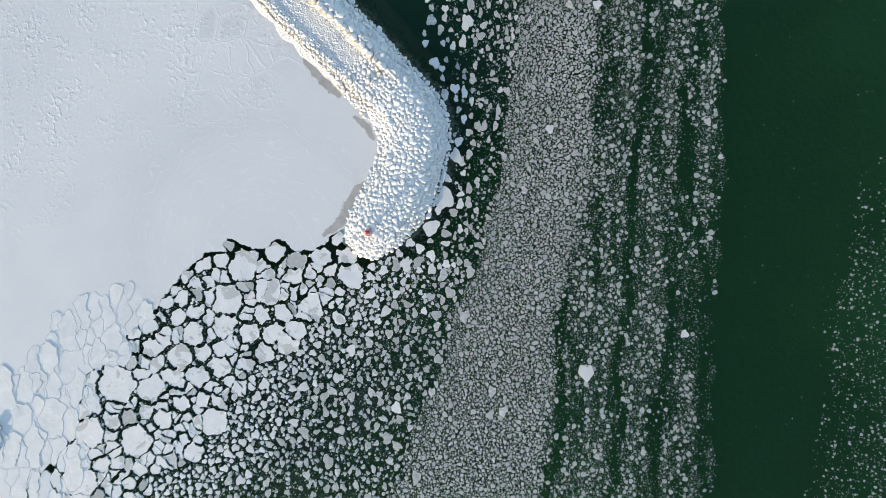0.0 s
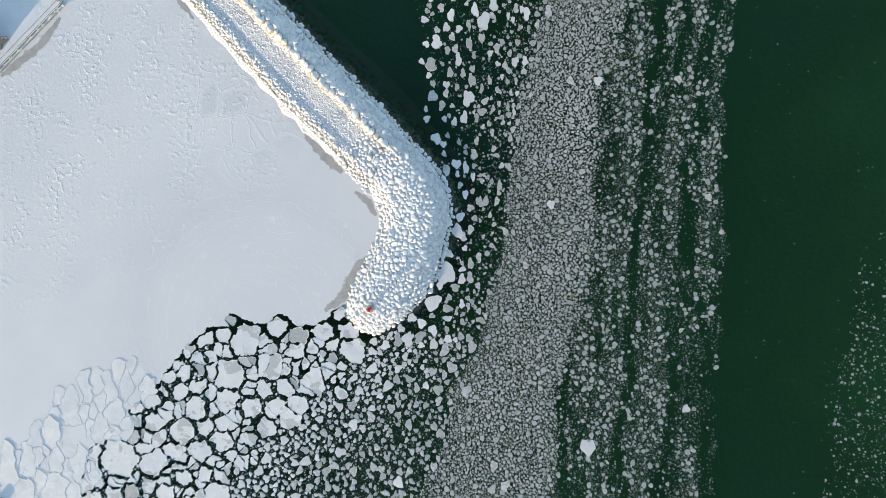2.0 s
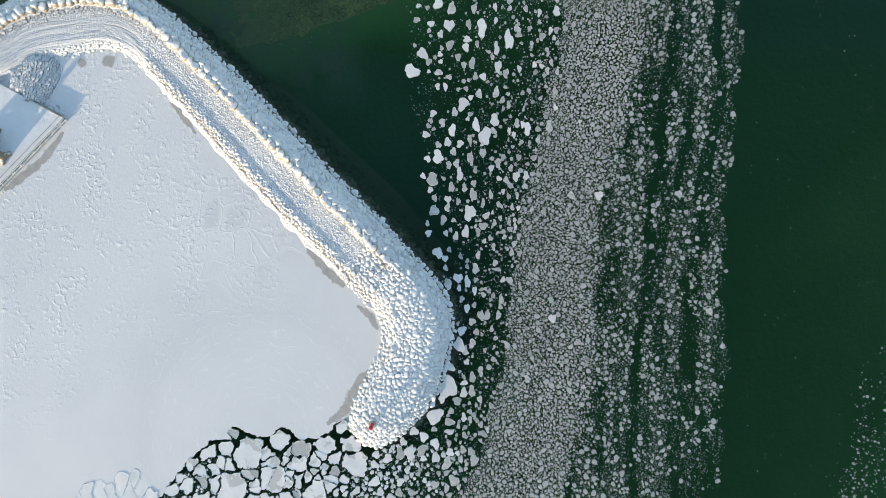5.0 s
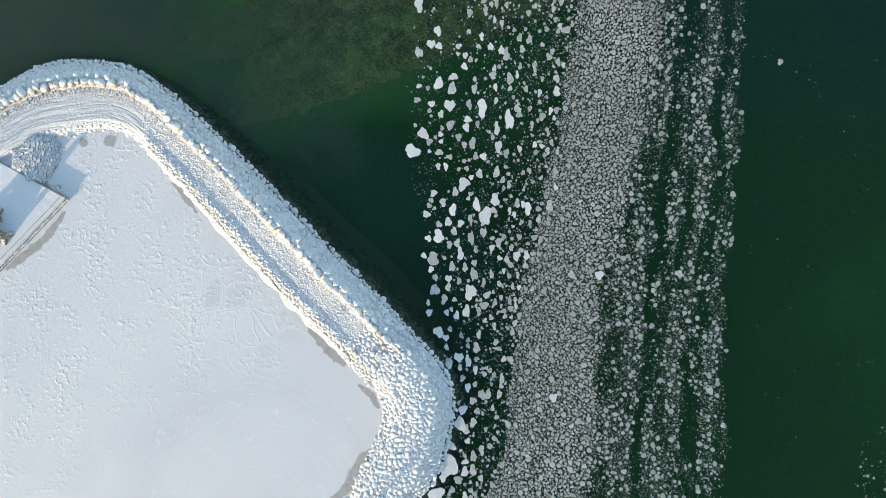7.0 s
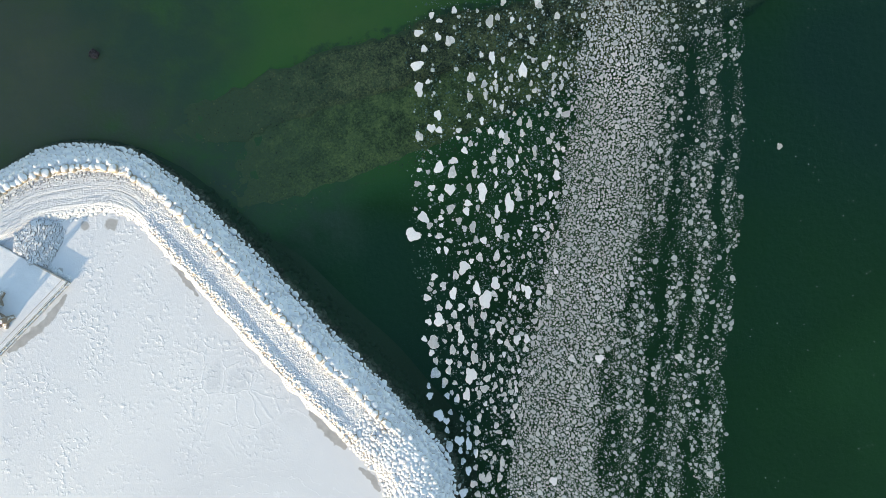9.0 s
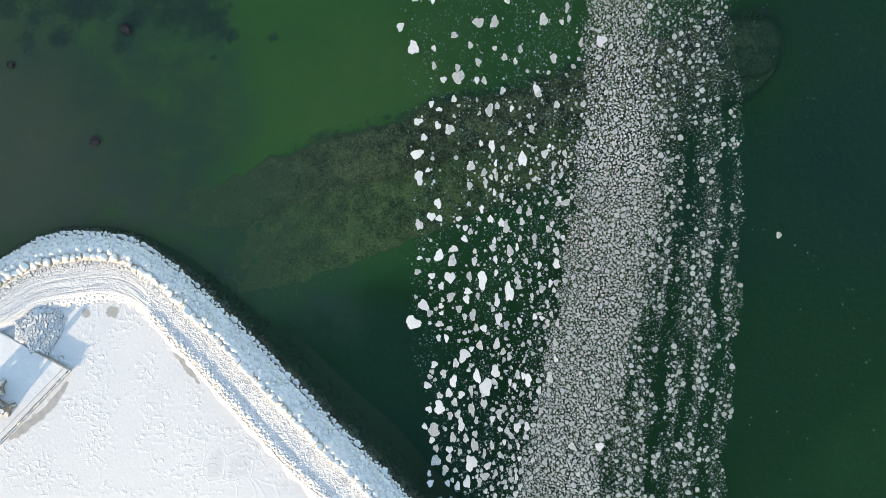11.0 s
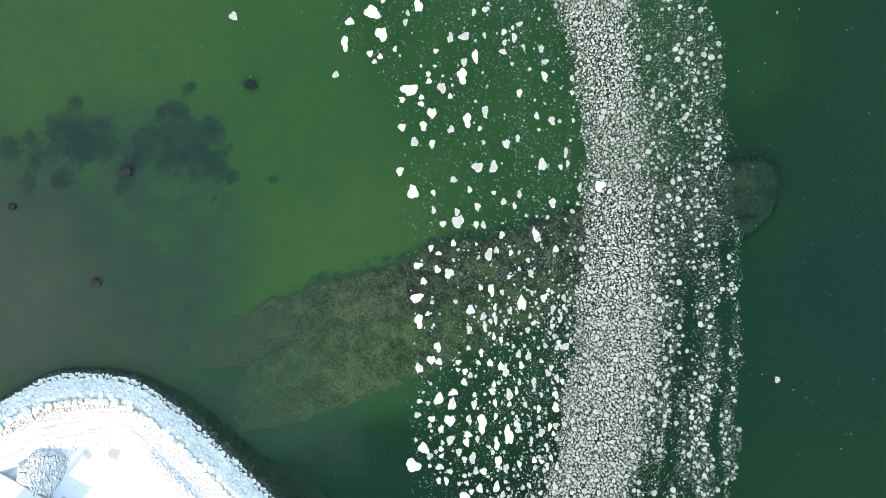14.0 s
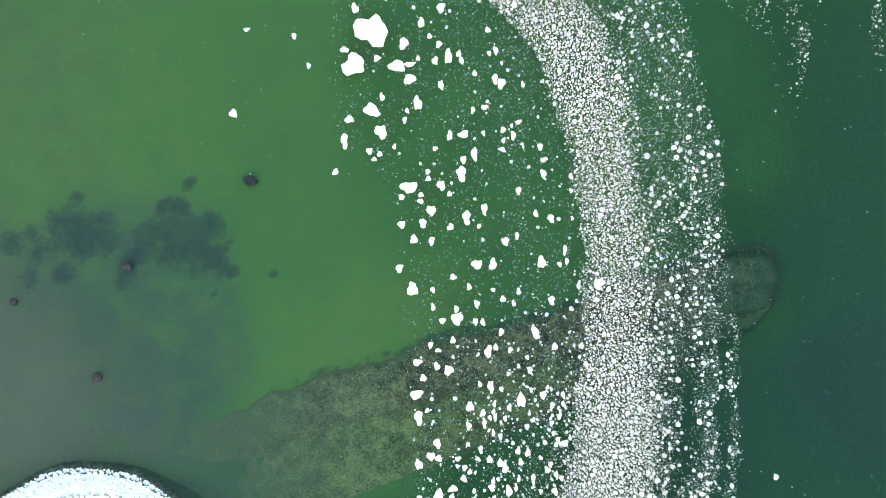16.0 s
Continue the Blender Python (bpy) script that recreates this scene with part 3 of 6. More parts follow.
INNER = [(-112, 60), (-97.2, 66.7), (-90.4, 67.7), (-82.8, 71.7), (-75.6, 73.0), (-68.9, 74.2), (-63.8, 72.6), (-60.5, 69.2), (-57.0, 65.0), (-53.3, 61.2), (-45.6, 52.5),
         (-35.7, 41.7), (-26.3, 32.5), (-19.4, 25.9), (-15.7, 22.0), (-14.9, 18.7), (-15.9, 14.8), (-17.2, 12.0), (-19.4, 8.0), (-20.9, 4.4), (-21.3, 0.8), (-19.3, -2.6)]
PER = 10
outer_line, inner_line = curve_points(OUTER, PER), curve_points(INNER, PER)
STATIONS = len(outer_line)


def head(s):
    """0 along the road, 1 on the stone head; s in control points."""
    return np.clip((s - 12.2) / 1.6, 0, 1)


def west(s):
    return np.clip((7.5 - s) / 2.0, 0, 1)


def mound(s, v):
    """Height of the breakwater at station s, across it from the harbour (0) to the sea (1)."""
    v = np.asarray(v, float)
    road = np.interp(v, [-0.3, 0, 0.07, 0.17, 0.25, 0.30, 0.56, 0.64, 0.74, 1.0, 1.3, 1.95], [-1.2, 0.0, 0.45, 1.36, 1.34, 1.20, 1.30, 1.9, 2.2, -0.05, -5.0, -14.0])
    wide = np.interp(v, [-0.3, 0, 0.10, 0.15, 0.58, 0.65, 0.76, 1.0, 1.1, 1.95], [-0.6, 0.0, 0.9, 1.2, 1.4, 2.1, 2.2, -0.05, -2.6, -14.0])
    dome = np.interp(v, [-0.3, 0, 0.22, 0.5, 0.72, 1.0, 1.3, 1.95], [-1.4, 0.0, 1.9, 2.3, 2.0, -0.05, -5.0, -14.0])
    end = np.clip((21.0 - s) / 1.6, 0, 1) ** 0.5
    h, w = head(s), west(s)
    z = road * (1 - h) * (1 - w) + wide * w + dome * h
    return np.where(z > 0, z * end, z)


def on_mound(s, v):
    i = min(max(s * PER, 0), STATIONS - 1.001)
    k, t = int(i), i - int(i)
    a = inner_line[k] * (1 - t) + inner_line[k + 1] * t
    b = outer_line[k] * (1 - t) + outer_line[k + 1] * t
    return a + (b - a) * v


ACROSS = np.concatenate([np.linspace(-0.3, 0, 4), np.linspace(0.02, 1.0, 50), np.linspace(1.08, 1.3, 4), [1.5, 1.7, 1.95]])
verts = []
for k in range(STATIONS):
    s = k / PER
    for v in ACROSS:
        x, y = inner_line[k] + (outer_line[k] - inner_line[k]) * v
        loose = 0.9 * max(0.0, 1 - abs(v) / 0.08) if s > 6 else 0.0
        x, y = x + loose * hum(x, y, 0.7, 3) * 0.7, y + loose * hum(x, y, 0.6, 5) * 0.7
        verts.append((x, y, float(mound(s, v)) - 0.12 * float(head(s)) + 0.05 * math.sin(x * 3.1) * math.sin(y * 2.7)))
w = len(ACROSS)
dry, wet, stony, slope = [], [], [], []
for j in range(STATIONS - 1):
    for i in range(w - 1):
        bare = j / PER > 13.3 or ACROSS[i] > 0.66 or (0.07 < ACROSS[i] < 0.18 and j / PER > 6.8)
        (wet if ACROSS[i] > 0.93 else slope if bare and (ACROSS[i] > 0.66 or j / PER > 13.3) else stony if bare else dry).append((j * w + i, j * w + i + 1, (j + 1) * w + i + 1, (j + 1) * w + i))
breakwater = tagged(new("breakwater"), label="snow-covered rubble breakwater with a trodden road on its crest", category="breakwater", kind="structure")
core = part("core", mesh("core", verts, dry, [ROAD], smooth=True), breakwater, "snowed-over road and stone core")
middle = (inner_line + outer_line) / 2
run = np.concatenate([[0], np.cumsum(np.linalg.norm(np.diff(middle, axis=0), axis=1))])
core.data.attributes.new("along", "FLOAT", "POINT").data.foreach_set("value", np.repeat(run, w).astype(np.float32))
core.data.attributes.new("across", "FLOAT", "POINT").data.foreach_set("value", np.tile(ACROSS * 14.0, STATIONS).astype(np.float32))
part("stone_core", mesh("stone_core", [(x, y, z - 0.06) for x, y, z in verts], stony, [CORE], smooth=True), breakwater, "bare stone core, toned dark for the shade in the gaps between boulders")
lumpy = [(x, y, z + 0.09 + 0.10 * hum(x, y, 0.33, 3) + 0.10 * hum(x, y, 0.15, 6)) for x, y, z in np.array(verts)]
part("crusted_slope", mesh("crusted_slope", lumpy, slope, [CRUSTED], smooth=True), breakwater, "frozen spray and snow between the boulders")
part("footing", mesh("footing", verts, wet, [SUNKEN], smooth=True), breakwater, "dark weedy stone footing under water, dimmed further in colour with depth")


def boulder(gen, cuts=9, level=2):
    """A blunt quarried block: a ball cut flat on its top and all round."""
    bm = bmesh.new()
    bmesh.ops.create_icosphere(bm, subdivisions=level, radius=1.0)
    planes = [(Vector((gen.normal(0, 0.16), gen.normal(0, 0.16), 1)).normalized(), gen.uniform(0.46, 0.62))]
    first = gen.uniform(0, 6.28)
    for k in range(5):
        a = first + (k + gen.uniform(-0.25, 0.25)) * 2 * math.pi / 5
        planes.append((Vector((math.cos(a), math.sin(a), gen.normal(0.1, 0.22))).normalized(), gen.uniform(0.58, 0.82)))
    planes += [(Vector(gen.normal(0, 1, 3)).normalized(), gen.uniform(0.62, 0.85)) for _ in range(cuts - 5)]
    for vert in bm.verts:
        for n, d in planes:
            over = vert.co.dot(n) - d
            if over > 0:
                vert.co -= n * over * 0.94
    verts = np.array([vert.co[:] for vert in bm.verts])
    faces = [tuple(x.index for x in f.verts) for f in bm.faces]
    bm.free()
    return verts / np.abs(verts[:, :2]).max(), faces, [0] * len(faces)


BOULDERS = [boulder(rng) for _ in range(14)]
STONES = [boulder(rng, 9, 1) for _ in range(20)]
BOULDER_MESHES = [mesh("rock", v, f, [ARMOUR], smooth=True) for v, f, _ in BOULDERS]
CREST_MESHES = [mesh("rock", v, f, [CREST], smooth=True) for v, f, _ in BOULDERS]

rocks = []
spread = Spread(1.2)
spread.most = 1.3


def throw(tries, s_range, v_range, size, slack, bare=False, lift=0.1):
    for _ in range(tries):
        s, v, r = rng.uniform(*s_range), rng.uniform(*v_range), rng.uniform(*size)
        x, y = on_mound(s, v)
        if spread.free(x, y, r, slack):
            spread.add(x, y, r)
            rocks.append((x, y, float(mound(s, v)) + lift * r, r, bare, s, v))


step = 1.0
while step < 13.0:
    r = rng.uniform(0.55, 0.95) if rng.random() < 0.8 else rng.uniform(0.35, 0.5)
    v = 0.655 + rng.normal(0, 0.010)
    x, y = on_mound(step, v)
    spread.add(x, y, r)
    rocks.append((x, y, float(mound(step, v)) + 0.10 * r, r, False, step, v))
    ahead = np.linalg.norm(on_mound(step + 0.1, v) - np.array([x, y])) * 10
    step += r * rng.uniform(1.35, 1.75) / ahead
throw(700, (0.5, 13.5), (0.67, 0.985), (0.55, 0.75), 0.80)
throw(3000, (0.5, 13.5), (0.66, 0.985), (0.38, 0.58), 0.74)
throw(7500, (0.5, 13.5), (0.66, 0.99), (0.26, 0.42), 0.70, lift=0.0)
throw(5000, (0.5, 13.5), (0.66, 1.0), (0.22, 0.34), 0.66)
throw(900, (12.4, 20.95), (0.0, 0.99), (0.48, 0.66), 0.84, lift=-0.05)
throw(12000, (12.4, 20.95), (0.0, 0.99), (0.34, 0.52), 0.76, lift=-0.05)
throw(9000, (12.4, 20.95), (0.0, 1.0), (0.22, 0.38), 0.74)
throw(420, (6.8, 13.2), (0.08, 0.22), (0.34, 0.52), 0.9, lift=0.0)
throw(3500, (6.8, 13.2), (0.07, 0.24), (0.14, 0.36), 0.84, lift=0.0)
throw(900, (6.8, 13.2), (0.20, 0.28), (0.14, 0.30), 0.9, lift=-0.3)
throw(260, (2.9, 7.0), (0.0, 0.10), (0.28, 0.5), 0.95, lift=-0.15)
throw(600, (2.9, 7.0), (-0.01, 0.12), (0.14, 0.28), 0.9, lift=-0.1)
HEAP = np.array([(-88.0, 70.5), (-84.5, 73.0), (-79.5, 73.4), (-77.8, 71.0), (-79.2, 66.0), (-80.5, 62.8), (-84.5, 63.5), (-87.5, 67.0)])


def heap_height(x, y):
    """The rubble bank that falls from the road to the harbour ice beside the quay; below nought outside it."""
    inside = 9.0
    for (ax, ay), (bx, by) in zip(HEAP, np.roll(HEAP, -1, 0)):
        d = math.hypot(bx - ax, by - ay)
        inside = min(inside, ((y - ay) * (bx - ax) - (x - ax) * (by - ay)) / d * -1)
    inside += 0.9 * float(hum(x, y, 0.8, 4))
    fall = min(1.0, max(0.12, (-77.6 - x + (y - 68) * 0.25) / 6.0))
    return -0.2 if inside < -0.1 else (0.15 + 1.15 * fall) * min(1.0, 0.25 + inside / 1.6)


gx, gy = np.meshgrid(np.arange(-88, -76, 0.3), np.arange(61, 75, 0.3))
heap_verts = [(x, y, heap_height(x, y) + 0.10 * float(hum(x, y, 0.22, 2))) for x, y in zip(gx.ravel(), gy.ravel())]
w = gx.shape[1]
heap_faces = [(j * w + i, j * w + i + 1, (j + 1) * w + i + 1, (j + 1) * w + i) for j in range(gx.shape[0] - 1) for i in range(w - 1)]
part("rubble_bank", mesh("rubble_bank", heap_verts, heap_faces, [CRUSTED], smooth=True), breakwater, "grey rubble bank dusted with snow")
for _ in range(9000):
    x, y, r = rng.uniform(-87, -77), rng.uniform(62, 74), 0.09 + 0.36 * rng.random() ** 2.2
    z = heap_height(x, y)
    if z > 0 and spread.free(x, y, r, 0.62):
        spread.add(x, y, r)
        rocks.append((x, y, z + 0.1 * r, r, True, 0, 0))
throw(1500, (0.5, 8.0), (0.54, 0.65), (0.30, 0.52), 0.9, True, 0.0)
throw(3000, (0.5, 8.0), (0.52, 0.65), (0.12, 0.30), 0.8, True, 0.0)
throw(1500, (8.0, 13.2), (0.54, 0.64), (0.12, 0.34), 0.8, True, -0.1)
throw(900, (1.5, 6.5), (0.46, 0.56), (0.12, 0.34), 0.8, True, -0.2)

quay_side = [r for r in rocks if r[4]]
white = [r for r in rocks if not r[4]]
white.sort(key=lambda r: -r[3] * (3.0 if r[6] < 0.69 and r[6] > 0.6 and r[5] < 13 else 1.0 if 9.5 < r[5] < 20 else 0.6))
for x, y, z, r, bare, s, v in white[:300]:
    ob = part("rock", (CREST_MESHES if v < 0.69 and s < 13 else BOULDER_MESHES)[int(rng.integers(14))], breakwater)
    ob.matrix_basis = Matrix.LocRotScale((x, y, z), Euler((rng.normal(0, 0.25), rng.normal(0, 0.25), rng.uniform(0, 6.28))), (r * 1.18, r * 1.08, r * (1.05 if v < 0.69 and s < 13 else 0.62)))


def rest(name, items, mat, label, parent):
    places = [(int(rng.integers(20)), turn(rng.uniform(0, 6.28), r * rng.uniform(1.05, 1.45), r * rng.uniform(0.85, 1.1), r * 0.62), np.array([x, y, z])) for x, y, z, r, *_ in items]
    v, f, _ = joined(STONES, places)
    return part(name, mesh(name, v, f, [mat], smooth=mat is not RUBBLE), parent, label, "stuff")


rest("small_rocks", white[300:], ARMOUR, "smaller snow-covered stones", breakwater)
sunk = []
for _ in range(2200):
    s = rng.uniform(0.5, 20.8)
    v, r = 1.0 + (0.06 if s < 8 else 0.24) * rng.random() ** 1.6, rng.uniform(0.2, 0.45 if s < 8 else 0.75)
    x, y = on_mound(s, v)
    sunk.append((x, y, min(float(mound(s, v)) + 0.05, -0.25 - r * 0.5), r))
rest("sunken_stones", sunk, SUNKEN, "dark weedy stones below the waterline, dimmed further in colour with depth", breakwater)
rest("reef_stones", reef_stones, REEF, "dark weedy stones strewn on the sunken mole, dimmed in colour where it lies deep", bpy.data.objects["sunken_reef"])
clods = []
for _ in range(4200):
    s, v = rng.uniform(6.5, 13.3), rng.uniform(0.26, 0.60)
    x, y = on_mound(s, v)
    if noise.noise(Vector((x / 1.6, y / 1.6, 9.0))) > -0.15:
        clods.append((x, y, float(mound(s, v)) + 0.01, 0.06 + 0.16 * rng.random() ** 2))
rest("road_clods", clods, SNOW, "trodden lumps of snow on the road", breakwater)
rest("bare_stones", quay_side, RUBBLE, "dark bare stones dusted with snow", breakwater)

# ---- drift ice ----
DRIFT = []
DRIFT.append([
    (-19.0, 178.4, 0.77, 1.11), (-2.1, 178.1, 0.89, 1.11), (-6.0, 175.3, 0.66, 1.11), (-40.5, 174.7, 0.66, 0.44),
    (-15.8, 173.9, 3.65, 3.32), (-31.1, 173.2, 0.5, 0.61), (-4.4, 172.6, 0.55, 0.5), (-9.5, 171.3, 1.0, 1.22),
    (-2.6, 171.0, 0.72, 0.72), (-21.2, 170.3, 0.89, 0.66), (8.5, 169.5, 0.55, 0.89), (-0.8, 168.6, 0.77, 1.66),
    (-14.8, 168.5, 0.77, 0.66), (-3.4, 167.8, 0.66, 0.89), (1.8, 167.7, 0.5, 0.77), (-19.4, 167.3, 2.44, 2.44),
    (-28.3, 167.3, 0.44, 0.66), (-8.4, 167.2, 1.22, 0.55), (-10.9, 166.9, 1.88, 1.22), (4.3, 165.2, 0.44, 0.72),
    (-8.4, 164.3, 1.33, 1.0), (8.3, 164.0, 0.66, 1.11), (9.5, 163.1, 0.83, 1.22), (-2.3, 163.0, 0.61, 1.0),
])
DRIFT.append([
    (13.7, 162.8, 0.39, 0.72), (-13.9, 160.9, 0.5, 0.89), (-6.9, 159.5, 0.94, 1.55), (6.2, 158.5, 0.77, 0.55),
    (-16.0, 158.4, 1.66, 1.44), (-43.4, 158.2, 0.89, 0.89), (-9.0, 158.1, 0.44, 0.61), (3.9, 158.0, 0.5, 0.72),
    (-20.4, 156.6, 0.94, 0.77), (-9.5, 156.3, 0.5, 0.77), (-14.2, 154.1, 1.33, 1.55), (9.7, 154.0, 0.55, 0.66),
    (2.0, 153.3, 1.22, 0.83), (-0.7, 153.1, 0.61, 1.11), (11.7, 152.9, 0.55, 1.0), (-21.4, 152.4, 0.77, 1.66),
    (-11.6, 151.1, 0.44, 0.61), (-3.6, 150.6, 0.55, 0.5), (16.9, 150.6, 0.55, 0.72), (-16.5, 150.3, 0.66, 0.72),
    (-14.5, 149.7, 0.55, 0.61), (4.1, 149.4, 0.72, 1.55), (-15.6, 148.7, 0.55, 0.44), (1.9, 148.3, 0.61, 0.89),
])
DRIFT.append([
    (17.6, 148.1, 0.77, 0.55), (-23.3, 146.3, 0.66, 0.77), (-5.1, 146.1, 0.55, 0.55), (1.5, 145.6, 1.05, 1.66),
    (17.5, 145.3, 0.61, 1.0), (-5.0, 144.7, 0.61, 0.61), (-2.5, 143.4, 0.94, 1.11), (-8.8, 143.1, 1.88, 1.22),
    (12.6, 142.1, 0.55, 0.89), (-0.9, 141.7, 0.5, 0.61), (-6.5, 141.6, 0.55, 0.55), (-10.3, 141.2, 0.66, 0.61),
    (-6.6, 140.3, 0.66, 0.55), (5.9, 138.6, 0.61, 1.33), (-4.5, 138.5, 0.94, 1.22), (15.9, 137.6, 0.5, 0.77),
    (2.4, 137.0, 0.89, 1.55), (-6.2, 136.0, 0.77, 1.0), (-10.4, 135.8, 0.83, 0.83), (4.8, 135.3, 0.44, 0.5),
    (-0.8, 135.2, 0.72, 0.77), (12.2, 133.3, 0.44, 0.77), (-8.0, 132.9, 0.77, 1.0), (5.5, 132.6, 0.44, 0.5),
])
DRIFT.append([
    (-4.5, 132.5, 0.61, 1.0), (21.5, 130.4, 0.44, 1.11), (16.9, 128.1, 0.89, 1.33), (4.3, 127.8, 1.22, 1.0),
    (7.4, 127.8, 0.83, 1.33), (-10.9, 127.2, 0.77, 1.0), (-0.4, 125.4, 0.77, 0.61), (28.0, 123.8, 1.1, 1.21),
    (24.1, 123.5, 0.44, 0.99), (2.7, 123.4, 0.55, 0.77), (-8.4, 123.1, 1.1, 1.54), (-4.4, 122.9, 0.5, 0.66),
    (12.4, 122.4, 0.5, 0.77), (18.8, 120.6, 0.72, 0.99), (4.2, 120.1, 0.66, 0.77), (11.4, 120.1, 0.44, 0.72),
    (-4.4, 119.5, 0.5, 0.88), (0.3, 117.2, 1.21, 1.32), (-2.6, 116.8, 0.66, 0.66), (3.9, 116.6, 0.5, 0.88),
    (5.3, 116.5, 0.5, 0.83), (8.9, 114.5, 0.61, 0.77), (15.5, 114.4, 0.72, 1.32), (15.8, 113.8, 0.71, 0.77),
])
DRIFT.append([
    (-0.6, 113.0, 0.55, 0.77), (-5.0, 112.1, 0.55, 0.77), (0.3, 111.7, 0.38, 0.33), (19.3, 111.6, 0.6, 0.77),
    (7.8, 111.5, 0.49, 0.82), (-3.5, 111.0, 0.66, 0.49), (10.6, 111.0, 0.49, 0.66), (6.3, 110.7, 0.82, 1.32),
    (-0.6, 109.7, 0.33, 0.44), (13.9, 109.5, 0.49, 0.55), (-7.6, 108.7, 0.99, 0.77), (-3.8, 107.9, 0.66, 0.88),
    (12.2, 107.8, 0.38, 0.49), (-1.5, 107.1, 0.99, 1.1), (14.4, 107.0, 0.6, 0.77), (10.2, 106.3, 0.49, 0.49),
    (-6.5, 105.6, 0.71, 0.77), (4.6, 104.3, 0.44, 0.66), (6.7, 103.8, 0.66, 1.43), (17.8, 103.6, 0.38, 0.49),
    (14.6, 103.1, 0.38, 0.55), (-7.9, 102.4, 1.37, 1.1), (16.9, 102.1, 0.66, 0.88), (20.8, 102.1, 0.44, 0.82),
])
DRIFT.append([
    (12.6, 101.1, 0.88, 1.76), (7.4, 100.4, 0.38, 0.77), (2.6, 99.9, 0.82, 1.04), (10.3, 99.7, 0.49, 0.88),
    (-5.8, 99.2, 0.49, 0.55), (14.2, 98.6, 0.33, 0.66), (20.0, 97.9, 0.49, 0.71), (-7.5, 97.8, 0.93, 1.54),
    (7.5, 97.8, 0.38, 0.99), (6.5, 97.7, 0.44, 0.6), (18.5, 96.6, 0.49, 0.66), (5.4, 96.5, 0.49, 0.99),
    (2.3, 96.1, 0.6, 0.88), (13.7, 95.9, 0.49, 0.66), (7.1, 94.7, 0.38, 0.82), (18.9, 94.6, 0.49, 0.55),
    (8.5, 94.0, 0.44, 0.77), (19.7, 93.3, 0.49, 0.66), (-3.9, 92.7, 0.77, 1.1), (10.9, 92.7, 0.44, 0.44),
    (2.1, 92.5, 0.44, 0.55), (4.6, 91.5, 0.49, 0.88), (11.9, 91.2, 0.55, 0.93), (13.8, 90.8, 0.6, 0.93),
])
DRIFT.append([
    (-5.2, 90.2, 0.88, 0.99), (-3.7, 89.8, 0.77, 0.71), (16.3, 89.8, 0.49, 0.49), (0.1, 89.7, 0.66, 0.55),
    (4.0, 89.6, 0.55, 0.49), (6.3, 89.5, 0.6, 0.88), (12.4, 89.0, 0.55, 0.77), (8.4, 88.8, 0.6, 1.04),
    (-7.6, 88.6, 0.82, 1.1), (18.2, 88.5, 0.49, 0.66), (0.0, 88.2, 0.44, 0.44), (1.4, 87.9, 0.55, 0.66),
    (9.3, 87.9, 0.71, 1.21), (2.4, 87.1, 0.49, 0.66), (19.3, 86.4, 0.49, 0.88), (61.7, 85.9, 0.49, 0.66),
    (1.2, 85.8, 0.66, 0.77), (20.3, 85.8, 0.49, 0.6), (12.0, 85.7, 0.38, 0.77), (14.8, 85.6, 0.49, 1.21),
    (7.0, 85.3, 0.44, 0.77), (6.7, 84.0, 0.77, 0.77), (11.4, 84.0, 0.38, 0.88), (-0.9, 83.8, 0.93, 0.71),
])
DRIFT.append([
    (3.2, 83.3, 0.44, 0.55), (10.0, 83.3, 0.77, 1.32), (19.0, 83.2, 0.66, 0.88), (-3.8, 82.5, 0.99, 1.43),
    (-7.6, 82.1, 0.6, 0.44), (-5.9, 81.7, 0.44, 0.49), (7.2, 81.7, 0.44, 0.88), (-1.2, 81.5, 0.88, 1.37),
    (3.1, 81.4, 0.55, 0.99), (10.0, 81.4, 0.49, 0.6), (19.0, 80.7, 0.77, 1.04), (15.7, 80.5, 0.49, 0.88),
    (-8.0, 79.4, 0.71, 0.6), (7.3, 79.1, 0.44, 0.71), (15.7, 78.7, 0.44, 0.49), (-5.2, 78.6, 0.77, 0.66),
    (2.1, 78.4, 0.55, 1.1), (-1.7, 78.3, 1.1, 1.32), (4.6, 77.7, 0.99, 2.09), (13.8, 77.5, 0.49, 0.55),
    (-5.6, 77.3, 0.44, 0.49), (17.8, 77.0, 0.49, 0.88), (-3.4, 76.6, 0.6, 0.88), (11.7, 76.3, 0.66, 0.6),
])
DRIFT.append([
    (16.2, 75.9, 0.66, 0.88), (18.5, 75.6, 0.44, 0.55), (1.8, 75.5, 0.93, 0.66), (9.8, 75.3, 0.99, 2.2),
    (3.7, 74.6, 0.44, 0.77), (-8.4, 74.5, 0.38, 0.44), (-1.6, 74.5, 0.82, 1.1), (14.2, 74.4, 0.38, 0.77),
    (1.5, 74.0, 0.77, 0.99), (-3.2, 73.9, 0.44, 0.55), (7.4, 73.7, 0.6, 1.43), (5.9, 73.1, 0.49, 0.38),
    (-6.9, 72.9, 1.15, 1.21), (-3.5, 72.7, 0.6, 0.55), (-0.0, 72.1, 0.6, 0.82), (6.6, 72.1, 0.44, 0.77),
    (-5.7, 71.3, 0.66, 0.77), (-3.4, 71.3, 0.49, 0.49), (2.7, 70.9, 0.66, 1.21), (1.1, 70.6, 0.55, 0.66),
    (14.7, 70.5, 0.49, 0.71), (7.7, 70.2, 0.71, 1.32), (16.1, 70.2, 0.55, 0.49), (11.8, 69.7, 0.49, 0.77),
])
